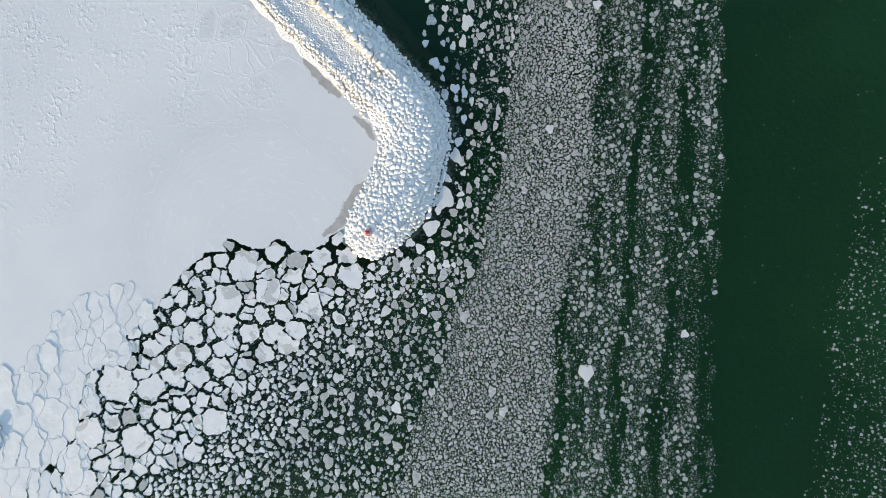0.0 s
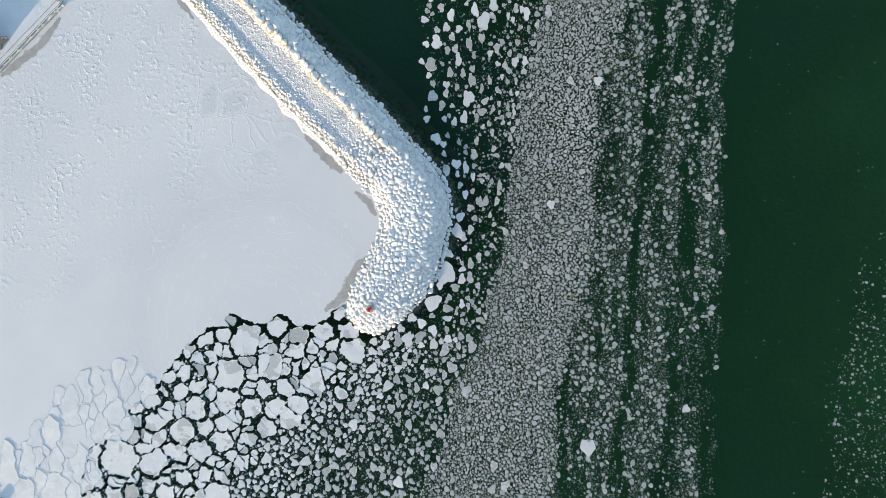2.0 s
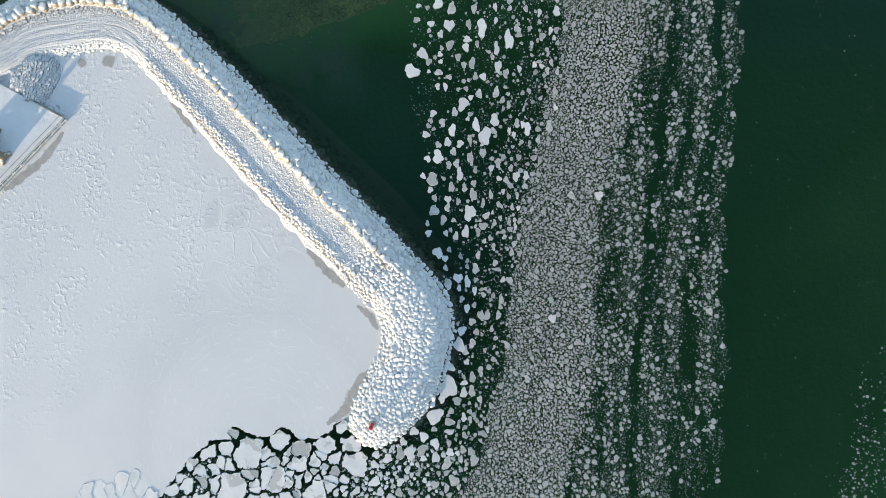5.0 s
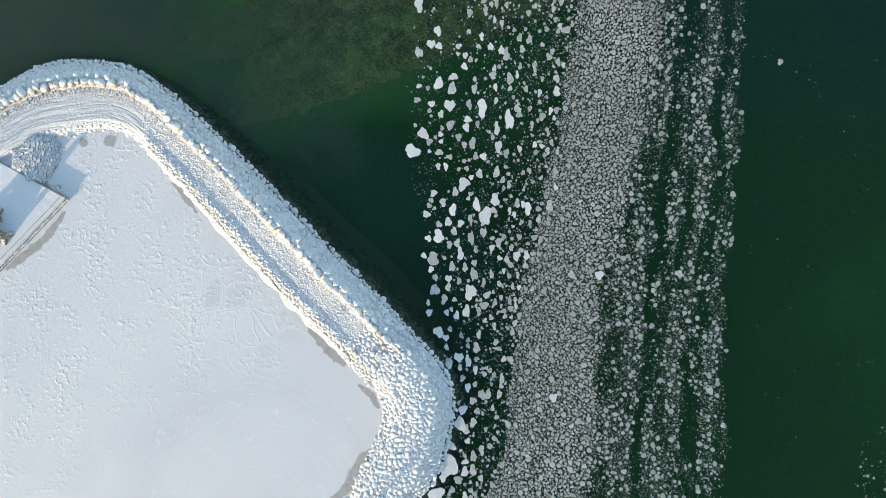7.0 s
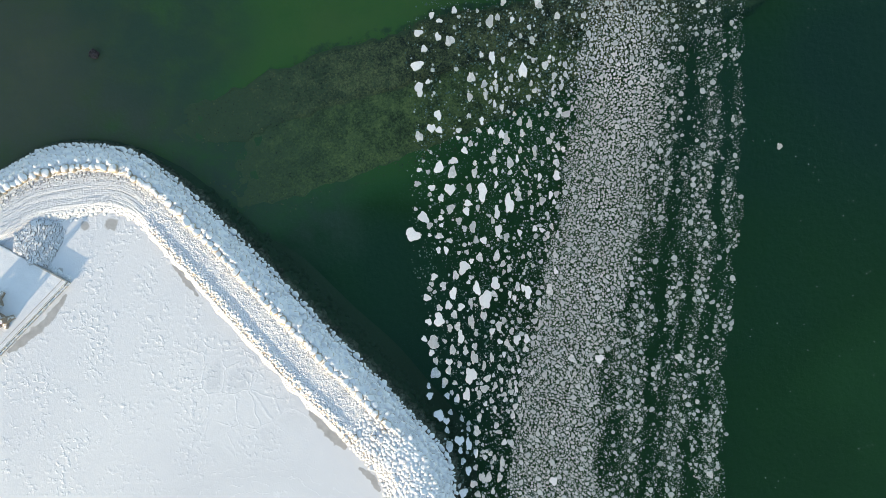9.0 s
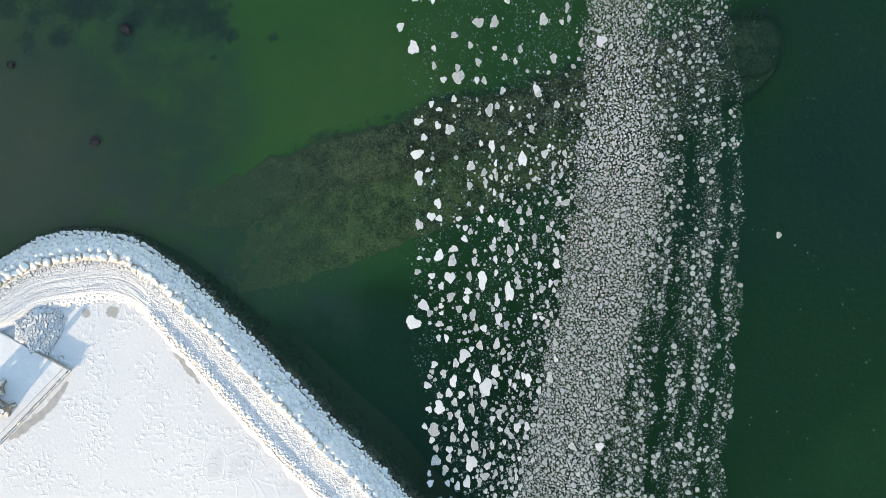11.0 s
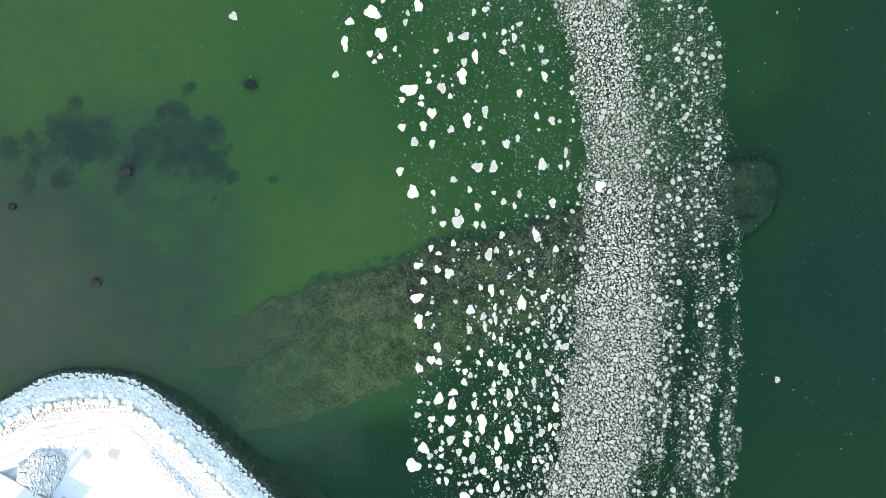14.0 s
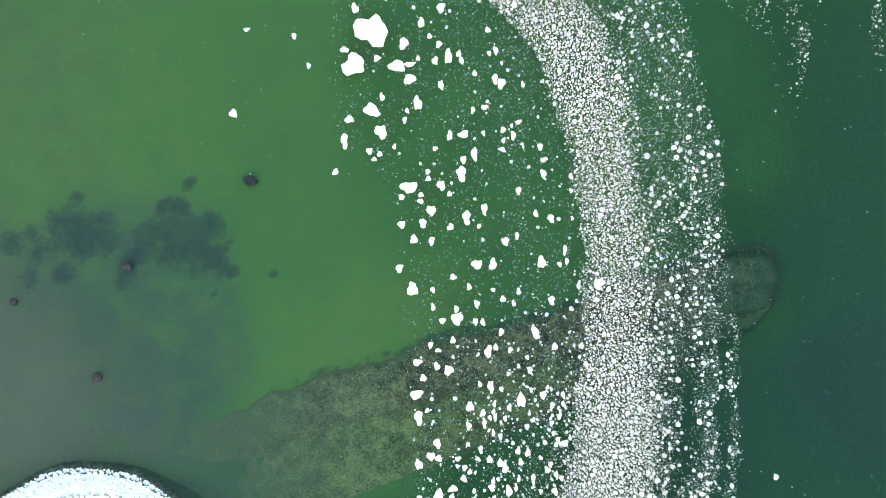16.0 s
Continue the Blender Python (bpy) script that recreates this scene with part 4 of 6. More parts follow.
DRIFT.append([
    (-9.0, 69.5, 1.59, 1.48), (-5.7, 69.4, 0.44, 0.38), (17.2, 69.3, 0.49, 0.77), (-3.8, 69.2, 0.82, 0.66),
    (19.1, 69.2, 0.38, 0.93), (9.2, 68.9, 0.6, 0.99), (3.3, 68.4, 0.49, 0.88), (-1.8, 68.3, 0.66, 0.55),
    (4.8, 68.3, 0.82, 0.82), (-4.0, 66.5, 0.55, 0.71), (-2.5, 66.4, 0.49, 0.93), (1.5, 66.0, 0.49, 0.55),
    (-0.0, 65.9, 0.44, 0.44), (18.7, 65.3, 0.6, 0.82), (7.3, 65.2, 0.66, 1.32), (12.4, 65.1, 0.44, 0.55),
    (4.0, 65.0, 0.71, 0.99), (2.4, 64.3, 0.55, 0.6), (8.5, 63.7, 0.55, 0.77), (0.9, 63.1, 1.21, 1.43),
    (9.7, 62.8, 0.49, 0.82), (18.7, 62.2, 0.49, 0.71), (-0.7, 61.5, 0.66, 0.99), (-4.9, 61.3, 0.77, 0.77),
])
DRIFT.append([
    (2.3, 61.1, 0.6, 0.44), (1.8, 60.2, 0.44, 0.49), (-5.4, 59.9, 0.55, 0.55), (7.0, 59.9, 0.93, 1.32),
    (-3.1, 59.5, 0.71, 0.88), (11.3, 59.2, 0.55, 0.99), (3.4, 59.0, 0.77, 1.54), (12.4, 59.0, 0.49, 0.77),
    (-5.8, 58.9, 0.55, 0.55), (17.5, 58.6, 0.71, 1.21), (-4.8, 58.3, 0.44, 0.44), (13.3, 58.2, 0.77, 1.43),
    (-1.2, 58.0, 0.77, 1.32), (9.8, 57.8, 0.38, 0.82), (-6.3, 57.2, 0.93, 0.77), (10.7, 57.0, 0.44, 0.71),
    (5.1, 56.8, 1.32, 1.87), (2.2, 56.2, 0.49, 1.21), (15.4, 56.1, 0.55, 0.93), (-2.1, 55.7, 0.77, 0.99),
    (0.3, 55.4, 0.77, 0.82), (13.7, 55.4, 0.38, 0.66), (-3.9, 55.2, 0.66, 0.71), (-1.0, 53.9, 0.66, 0.88),
])
DRIFT.append([
    (4.7, 53.6, 0.66, 1.1), (-4.0, 52.9, 1.15, 1.48), (8.6, 52.7, 0.49, 0.77), (-6.0, 52.5, 0.71, 0.71),
    (2.3, 52.5, 0.66, 1.43), (15.7, 52.1, 0.44, 0.77), (-0.4, 51.6, 0.66, 0.88), (-1.9, 51.3, 0.6, 0.82),
    (6.3, 50.6, 0.6, 0.77), (10.1, 50.6, 0.49, 0.71), (3.2, 50.3, 0.44, 0.77), (0.2, 49.5, 0.71, 1.43),
    (-6.9, 49.2, 0.6, 0.66), (13.0, 49.1, 0.66, 0.99), (11.1, 49.0, 0.77, 1.1), (7.8, 48.6, 0.6, 0.55),
    (-5.1, 48.5, 1.21, 1.43), (9.2, 48.3, 0.6, 0.82), (12.8, 47.1, 0.6, 0.71), (-1.4, 47.0, 0.66, 1.1),
    (1.1, 46.8, 0.6, 0.88), (-5.5, 46.5, 0.6, 0.66), (8.6, 46.1, 0.38, 0.66), (2.8, 45.5, 0.77, 1.37),
])
DRIFT.append([
    (6.2, 45.5, 0.44, 0.99), (42.3, 45.4, 0.76, 0.76), (11.3, 45.3, 0.38, 0.77), (21.7, 45.3, 0.76, 0.87),
    (27.0, 45.2, 0.87, 0.98), (-4.7, 44.9, 0.55, 0.77), (-2.1, 44.7, 0.71, 0.82), (13.7, 44.4, 0.44, 0.66),
    (-0.1, 44.2, 0.49, 0.77), (4.7, 43.9, 0.38, 1.04), (10.3, 43.1, 0.38, 0.77), (11.5, 42.9, 0.44, 0.6),
    (14.1, 42.6, 0.44, 0.66), (-4.8, 42.5, 1.04, 1.15), (16.4, 42.2, 0.55, 0.77), (2.1, 42.0, 1.21, 1.76),
    (-3.0, 40.7, 0.71, 1.1), (-1.0, 40.6, 0.49, 0.49), (9.7, 40.4, 0.38, 0.77), (-6.1, 40.0, 0.44, 0.66),
    (10.9, 39.3, 0.38, 0.88), (9.9, 38.8, 0.6, 0.6), (-1.6, 38.7, 0.38, 0.55), (1.3, 38.3, 0.77, 1.43),
])
DRIFT.append([
    (3.7, 38.3, 0.49, 0.93), (8.5, 38.3, 0.66, 0.49), (-5.9, 38.1, 0.71, 0.82), (-2.5, 38.1, 0.6, 0.71),
    (-0.6, 37.5, 0.6, 0.99), (11.6, 37.4, 0.49, 0.77), (6.1, 37.1, 0.49, 0.66), (4.9, 36.5, 0.49, 0.55),
    (10.7, 36.0, 0.55, 0.77), (6.7, 35.4, 0.44, 0.82), (-1.9, 34.9, 0.49, 0.6), (-4.1, 34.3, 1.1, 1.21),
    (10.2, 34.3, 0.44, 0.88), (11.7, 34.1, 0.49, 0.71), (3.7, 33.8, 0.49, 0.88), (0.3, 33.6, 0.44, 0.66),
    (-2.7, 33.2, 0.66, 0.77), (1.6, 32.7, 0.44, 0.55), (7.0, 32.3, 0.55, 0.66), (-2.6, 31.4, 0.49, 0.71),
    (3.2, 31.2, 0.77, 1.1), (-0.2, 29.4, 0.99, 1.1), (3.2, 29.0, 0.49, 0.6), (8.5, 29.0, 0.55, 0.71),
])
DRIFT.append([
    (1.6, 28.6, 0.66, 1.43), (-2.2, 28.5, 0.71, 0.93), (-2.1, 28.0, 0.77, 0.99), (-0.0, 27.4, 0.49, 0.71),
    (3.0, 26.9, 0.49, 0.99), (5.8, 26.8, 0.49, 0.55), (4.7, 26.1, 0.55, 0.6), (0.5, 25.3, 0.6, 0.71),
    (8.1, 25.2, 0.49, 1.21), (2.9, 24.1, 0.49, 0.6), (1.5, 23.5, 0.6, 0.99), (48.1, 22.8, 0.66, 0.76),
    (5.4, 22.1, 0.66, 1.21), (4.2, 22.1, 0.71, 1.09), (18.0, 21.5, 0.88, 0.99), (2.5, 20.9, 0.77, 0.77),
    (0.5, 19.2, 0.93, 1.09), (3.3, 18.9, 0.66, 0.66), (22.9, 16.9, 0.76, 0.71), (2.5, 16.7, 0.71, 0.98),
    (0.0, 16.4, 1.2, 1.64), (50.6, 16.1, 0.55, 0.55), (1.2, 15.0, 0.66, 0.66), (-2.1, 13.9, 0.55, 0.55),
])
DRIFT.append([
    (1.4, 13.1, 0.6, 0.66), (-1.8, 12.1, 1.04, 0.87), (4.1, 11.3, 0.6, 1.09), (2.5, 10.1, 0.66, 1.2),
    (0.9, 9.0, 0.82, 0.6), (-2.2, 8.2, 1.86, 2.41), (2.4, 7.4, 0.71, 1.2), (0.8, 7.1, 0.77, 1.2),
    (-3.4, 5.9, 0.77, 0.98), (-0.5, 5.5, 0.93, 0.82), (-1.7, 3.5, 0.66, 0.71), (-4.8, 2.6, 1.75, 1.86),
    (0.8, 2.3, 0.6, 0.98), (-2.0, 1.4, 1.2, 0.87), (-5.0, -0.0, 0.66, 0.55), (-8.9, -0.4, 0.98, 0.93),
    (-2.0, -0.5, 1.09, 0.6), (-7.0, -1.5, 0.98, 1.09), (-11.0, -2.5, 0.82, 0.93), (-4.8, -2.8, 0.98, 1.2),
    (0.6, -4.0, 0.71, 0.93), (-11.6, -4.7, 0.93, 1.42), (-9.7, -4.7, 1.31, 1.42), (-4.7, -5.5, 0.87, 1.2),
])
DRIFT.append([
    (-7.1, -5.7, 0.77, 0.66), (1.6, -14.6, 1.09, 1.31), (43.9, -17.9, 0.82, 0.87), (25.1, -25.4, 1.53, 1.97),
    (-11.6, -32.4, 1.09, 1.31), (9.1, -33.0, 0.98, 1.2), (6.6, -33.7, 0.87, 0.98), (-31.6, -35.4, 1.2, 0.82),
])

BROKEN = [[
    (-41.7, -4.8, 2.9), (-45.0, -3.7, 1.4), (-44.5, -11.4, 2.6), (-50.9, -8.1, 1.2), (-52.6, -7.0, 1.2), (-48.6, -7.5, 1.2),
    (-50.6, -10.5, 1.3), (-54.9, -14.7, 1.6), (-50.7, -18.0, 2.1), (-44.8, -16.3, 2.2), (-57.3, -14.7, 1.3), (-37.1, -9.7, 2.2),
    (-37.6, -14.5, 1.7), (-40.4, -18.0, 2.1), (-53.8, -22.7, 2.4), (-59.7, -20.8, 2.0), (-59.6, -29.1, 2.4), (-66.7, -28.1, 3.9),
    (-49.9, -26.3, 2.2), (-55.5, -26.3, 1.5), (-46.0, -24.6, 1.9), (-37.7, -21.3, 2.0), (-46.5, -20.8, 1.5), (-53.8, -31.9, 1.9),
    (-47.4, -35.2, 2.2), (-49.4, -31.1, 1.4),
], [
    (-57.4, -34.9, 1.9), (-62.8, -39.2, 3.3), (-60.8, -33.0, 1.5), (-67.3, -35.3, 1.6), (-64.4, -34.2, 1.2), (-71.8, -37.9, 2.9),
    (-73.0, -47.6, 2.4), (-65.5, -25.3, 1.1), (-63.3, -24.2, 1.2), (-59.5, -16.9, 1.5), (-63.2, -18.1, 1.2), (-35.4, -2.8, 1.9),
    (-31.0, -3.9, 1.4), (-25.7, -3.1, 2.1), (-21.4, -2.6, 1.6), (-20.8, -6.6, 2.2), (-31.5, -6.6, 1.4), (-28.1, -6.6, 1.0),
    (-28.7, -12.2, 2.2), (-30.7, -9.9, 1.5), (-33.8, -14.1, 1.9), (-34.9, -17.4, 1.5), (-32.7, -20.4, 1.7), (-41.0, -24.1, 1.5),
    (-22.4, -15.2, 1.1),
]]
JAMMED = [
    (-88.6, -30.4, 2.7), (-85.3, -34.8, 2.4), (-87.6, -41.6, 2.2), (-84.7, -29.3, 2.2), (-79.0, -29.2, 2.0), (-76.2, -24.8, 2.0),
    (-80.1, -23.7, 2.0), (-74.0, -29.2, 1.6), (-67.2, -20.3, 2.2), (-70.5, -21.4, 1.6), (-76.1, -18.1, 2.2), (-72.7, -14.8, 1.7),
    (-68.2, -14.8, 1.7), (-64.9, -13.1, 1.7), (-61.5, -14.7, 1.3), (-82.4, -28.1, 1.6), (-79.1, -34.8, 3.3), (-75.2, -43.9, 2.2),
    (-83.1, -39.8, 2.4), (-78.6, -40.4, 1.6), (-85.4, -47.7, 2.0), (-80.9, -49.3, 1.6),
]


def cell(site, others, reach):
    """The patch of the plane nearer to the site than to the others, each pushed off by its own size."""
    x0, y0, r0 = site
    poly = [(x0 + reach * math.cos(a), y0 + reach * math.sin(a)) for a in np.arange(12) * math.pi / 6]
    for x1, y1, r1 in others:
        dx, dy = x1 - x0, y1 - y0
        d2 = dx * dx + dy * dy
        if d2 > (2.2 * reach + r1) ** 2:
            continue
        half = (d2 + r0 * r0 - r1 * r1) / 2
        out = []
        for (ax, ay), (bx, by) in zip(poly, poly[1:] + poly[:1]):
            fa, fb = (ax - x0) * dx + (ay - y0) * dy - half, (bx - x0) * dx + (by - y0) * dy - half
            if fa <= 0:
                out.append((ax, ay))
            if (fa < 0) != (fb < 0) and fa != fb:
                t = fa / (fa - fb)
                out.append((ax + (bx - ax) * t, ay + (by - ay) * t))
        poly = out
        if len(poly) < 3:
            return None
    return np.array(poly)


def soften(poly, gap, gen, step=0.45, rough=0.07):
    """The cell drawn in by half a gap, its sides cut up, its corners worn round."""
    c = poly.mean(0)
    size = np.linalg.norm(poly - c, axis=1).mean()
    poly = c + (poly - c) * max(0.3, 1 - gap / 2 / max(size * 0.8, 0.1))
    pts = []
    for a, b in zip(poly, np.roll(poly, -1, 0)):
        n = max(1, int(np.linalg.norm(b - a) / step))
        pts += [a + (b - a) * i / n for i in range(n)]
    p = np.array(pts)
    p = 0.6 * p + 0.2 * (np.roll(p, 1, 0) + np.roll(p, -1, 0))
    wave = np.column_stack([1.2 * hum(p[:, 0], p[:, 1], 0.8, 1) + 0.7 * hum(p[:, 0], p[:, 1], 0.33, 2) + 0.35 * hum(p[:, 0], p[:, 1], 0.13, 3), 1.2 * hum(p[:, 0], p[:, 1], 0.8, 5) + 0.7 * hum(p[:, 0], p[:, 1], 0.33, 7) + 0.35 * hum(p[:, 0], p[:, 1], 0.13, 9)])
    return p + wave * min(0.5, size * 0.24) + gen.normal(0, rough, p.shape)


drift = Spread(2.0)
drift.most = 4.0
plates = [(x, y, r, rng.uniform(0.35, 1.05)) for group in BROKEN for x, y, r in group]
jam = list(JAMMED)
jam_table = np.array(JAMMED)
for _ in range(900):
    x, y, r = rng.uniform(-96, -60), rng.uniform(-52, -11), rng.uniform(0.8, 1.4)
    off = np.hypot(jam_table[:, 0] - x, jam_table[:, 1] - y) - jam_table[:, 2]
    if off.min() < 0.8 and all(math.hypot(x - u, (y - v) * 0.6) > (r + s) * 0.62 for u, v, s in jam) and all(math.hypot(x - p[0], y - p[1]) > p[2] + 0.5 for p in plates):
        jam.append((x, y, r))
for x, y, r, _ in plates:
    drift.add(x, y, r * 0.8)
ex, ey = edge[:, 0], edge[:, 1]
fence = [(-17.5, -5.0), (-23, -12), (-32, -19), (-42, -30), (-49, -39), (-61, -51), (-66, -56)]


def broken_zone(x, y):
    if x > -19 or y < -55 or y > np.interp(x, ex, ey) - 0.8:
        return False
    limit = np.interp(-y, [-f[1] for f in fence], [f[0] for f in fence])
    return x < limit + 3.0 * noise.noise(Vector((x / 3.0, y / 3.0, 0.5))) - 1.0


fill = []
for size, tries, slack, from_fence in (((0.9, 1.5), 700, 1.12, 99), ((0.7, 1.0), 1500, 1.15, 99), ((0.45, 0.7), 2500, 1.05, 9)):
    for _ in range(tries):
        x, y, r = rng.uniform(-74, -18), rng.uniform(-56, 3), rng.uniform(*size)
        if broken_zone(x, y) and not broken_zone(x + from_fence, y) and drift.free(x, y, r, slack):
            drift.add(x, y, r)
            fill.append((x, y, r, rng.uniform(0.3, 0.65)))
guard = []
for (x, y), (u, v) in zip(edge[::4], np.gradient(edge, axis=0)[::4]):
    n = math.hypot(u, v)
    guard.append((x - v / n * 1.2, y + u / n * 1.2, 0.45))
sites = plates + fill
CRUSH = 0.55
everything = [(x, y, r) for x, y, r, _ in sites] + guard
table = np.array(everything)
small_plates, thin_plates, covered = [], [], []


def split(poly, gen):
    """The polygon cut in two by a slanting crack through its middle."""
    c = poly.mean(0) + gen.normal(0, 0.25, 2)
    a = gen.uniform(0, math.pi)
    n = np.array([math.cos(a), math.sin(a)])
    halves = []
    for sign in (1, -1):
        out = []
        for p, q in zip(poly, np.roll(poly, -1, 0)):
            fp, fq = sign * np.dot(p - c, n), sign * np.dot(q - c, n)
            if fp <= 0:
                out.append(p)
            if (fp < 0) != (fq < 0):
                out.append(p + (q - p) * fp / (fp - fq))
        halves.append(np.array(out))
    return halves


def in_parts(name, shape, top_mat, rim_mat):
    """The floe's wet side, its snowy top and its raised rim as three meshes."""
    n = (len(shape[0]) - 1) // 4
    groups = (shape[1][:n], shape[1][3 * n:], shape[1][n:3 * n])
    made = []
    for title, mat, faces in zip((name, "snow_top", "rim"), (SIDE, top_mat, rim_mat), groups):
        used = sorted({j for f in faces for j in f})
        at = {j: k for k, j in enumerate(used)}
        made.append(mesh(title, shape[0][used], [tuple(at[j] for j in f) for f in faces], [mat]))
    return made


def plate(poly, gap, r, large, tone):
    line = soften(poly, gap, rng, 0.28 if r > 0.9 else 0.22, 0.035)
    c = line.mean(0)
    thick = rng.uniform(0.06, 0.13)
    shape = floe_shape(line - c, rng.uniform(0.08, 0.15), thick - 0.03, thick, swell=0.01)
    c = c + rng.normal(0, 0.14, 2)
    for scale in (0.0, 0.3, 0.6, 0.88):
        covered.extend((x, y, 0.45) for x, y in c + shape[0][:len(line):3, :2] * scale)
    if not large:
        (small_plates if tone else thin_plates).append((shape, np.array([*c, rng.uniform(0.0, 0.05) if tone else 0.0])))
        return
    jam = gap < 0.1
    side_mesh, top_mesh, rim_mesh = in_parts("ice_plate", shape, JAMMED_SNOW if jam else PLATE if tone else THIN, CRUST)
    ob = new("ice_plate", side_mesh)
    part("snow_top", top_mesh, ob, "snow-covered top" if tone or jam else "bare grey top")
    part("rim", rim_mesh, ob, "white raised rim")
    ob.matrix_basis = Matrix.LocRotScale((*c, rng.uniform(0.0, 0.06) if jam else rng.uniform(-0.01, 0.08)), Euler((rng.normal(0, 0.009), rng.normal(0, 0.009), 0)), (1, 1, 1))
    tagged(ob, "white ice plate still jammed against the harbour sheet" if jam else "large snow-white ice plate broken from the harbour sheet", "ice floe", "broken plates at the ice edge")


for k, (x, y, r, gap) in enumerate(sites):
    near = np.argsort((table[:, 0] - x) ** 2 + (table[:, 1] - y) ** 2)[1:40]
    rim_side = not broken_zone(x + r + 1.5, y)
    poly = cell((x, y, r), [everything[i] for i in near], r * 1.35 + 0.4 if rim_side else r * 2.2 + 1.8)
    if poly is None:
        continue
    large = k < len(plates)
    chance = rng.random()
    if large and (r > 2.6 or chance < 0.88) or not large and chance < 0.5:
        plate(poly, gap, r, large, rng.random() < 0.9 or r > 1.7)
    else:
        for half in split(poly, rng):
            if len(half) > 2:
                plate(half, gap * 0.75, r * 0.7, large, rng.random() < 0.86)
squeezed = [(x, y * CRUSH, r * 0.75) for x, y, r in jam]
for k, (x, y, r) in enumerate(squeezed):
    poly = cell((x, y, r), [q for i, q in enumerate(squeezed) if i != k], r * 1.3 + 0.7)
    if poly is not None:
        plate(poly / np.array([1, CRUSH]), 0.05, r, True, True)
eye3 = np.eye(3)
v, f, i = joined([s for s, _ in thin_plates], [(k, eye3, c) for k, (_, c) in enumerate(thin_plates)])
tagged(new("thin_ice_plates", mesh("thin_ice_plates", v, f, [THIN, RIM], i)), "thin grey ice fragments wedged between the plates", "ice floes", kind="stuff")
v, f, i = joined([s for s, _ in small_plates], [(k, eye3, c) for k, (_, c) in enumerate(small_plates)])
tagged(new("small_ice_plates", mesh("small_ice_plates", v, f, [PLATE, CRUST], i)), "small broken ice plates packed between the large ones", "ice floes", kind="stuff")

FLOES = [floe_shape(floe_outline(rng, int(rng.integers(15, 23)), 0.27), 0.075, 0.055, 0.075) for _ in range(24)]


FLOE_MESHES = [[in_parts("ice_floe", s, m, RIM) for s in FLOES] for m in (GREY, PALE)]
for stretch in DRIFT:
    for x, y, rx, ry in stretch:
        r = max(rx, ry)
        pale = rng.random() < (0.75 if x < -2 else 0.3) or r > 1.5
        side_mesh, top_mesh, rim_mesh = FLOE_MESHES[int(pale)][int(rng.integers(24))]
        ob = new("ice_floe", side_mesh)
        part("snow_top", top_mesh, ob, "pale snowy top" if pale else "grey icy top")
        part("rim", rim_mesh, ob, "pale raised rim")
        ob.matrix_basis = Matrix.LocRotScale((x, y, 0), Euler((0, 0, math.pi * int(rng.integers(2)))), (rx, ry, 1))
        tagged(ob, "pale snow-covered ice floe drifting on dark water" if pale else "thin grey ice floe with a pale raised rim", "ice floe", "drifting ice floes")
        for k in (-0.5, 0.0, 0.5):
            drift.add(x + (rx - min(rx, ry)) * k, y + (ry - min(rx, ry)) * k, min(rx, ry) * 0.95)

# the drift stream: left limit, dense lane from and to, right limit, by northing
LANE = np.array([
    (-60, -60, -16.0, 14.0, 49.9), (-50, -52, -12.0, 15.6, 49.9), (-38, -40, -7.8, 17.6, 49.7), (-28, -32, -3.0, 19.4, 49.4), (-14, -20, 1.0, 19.9, 49.9), (-5, -14, 4.8, 21.6, 50.3), (8, -8, 8.6, 25.8, 51.5),
    (22, -1, 10.7, 26.5, 51.3), (37, -7, 12.1, 26.9, 50.9), (50, -6.8, 15.0, 29.0, 52.0), (60, -8, 17.4, 32.0, 53.5), (73, -10, 20.0, 35.2, 54.3), (88, -9, 22.6, 38.2, 54.9), (103, -9.5, 24.7, 39.2, 55.3), (115, -10.5, 25.8, 37.5, 54.8),
    (130, -11, 25.7, 37.0, 53.4), (143, -12, 24.9, 35.5, 53.0), (153, -24, 22.4, 35.0, 51.5), (162, -24, 20.0, 34.0, 49.4), (170, -24, 16.5, 30.5, 47.3), (178, -24, 10.0, 27.5, 44.9), (200, -40, -8.0, 14.0, 36.0)])
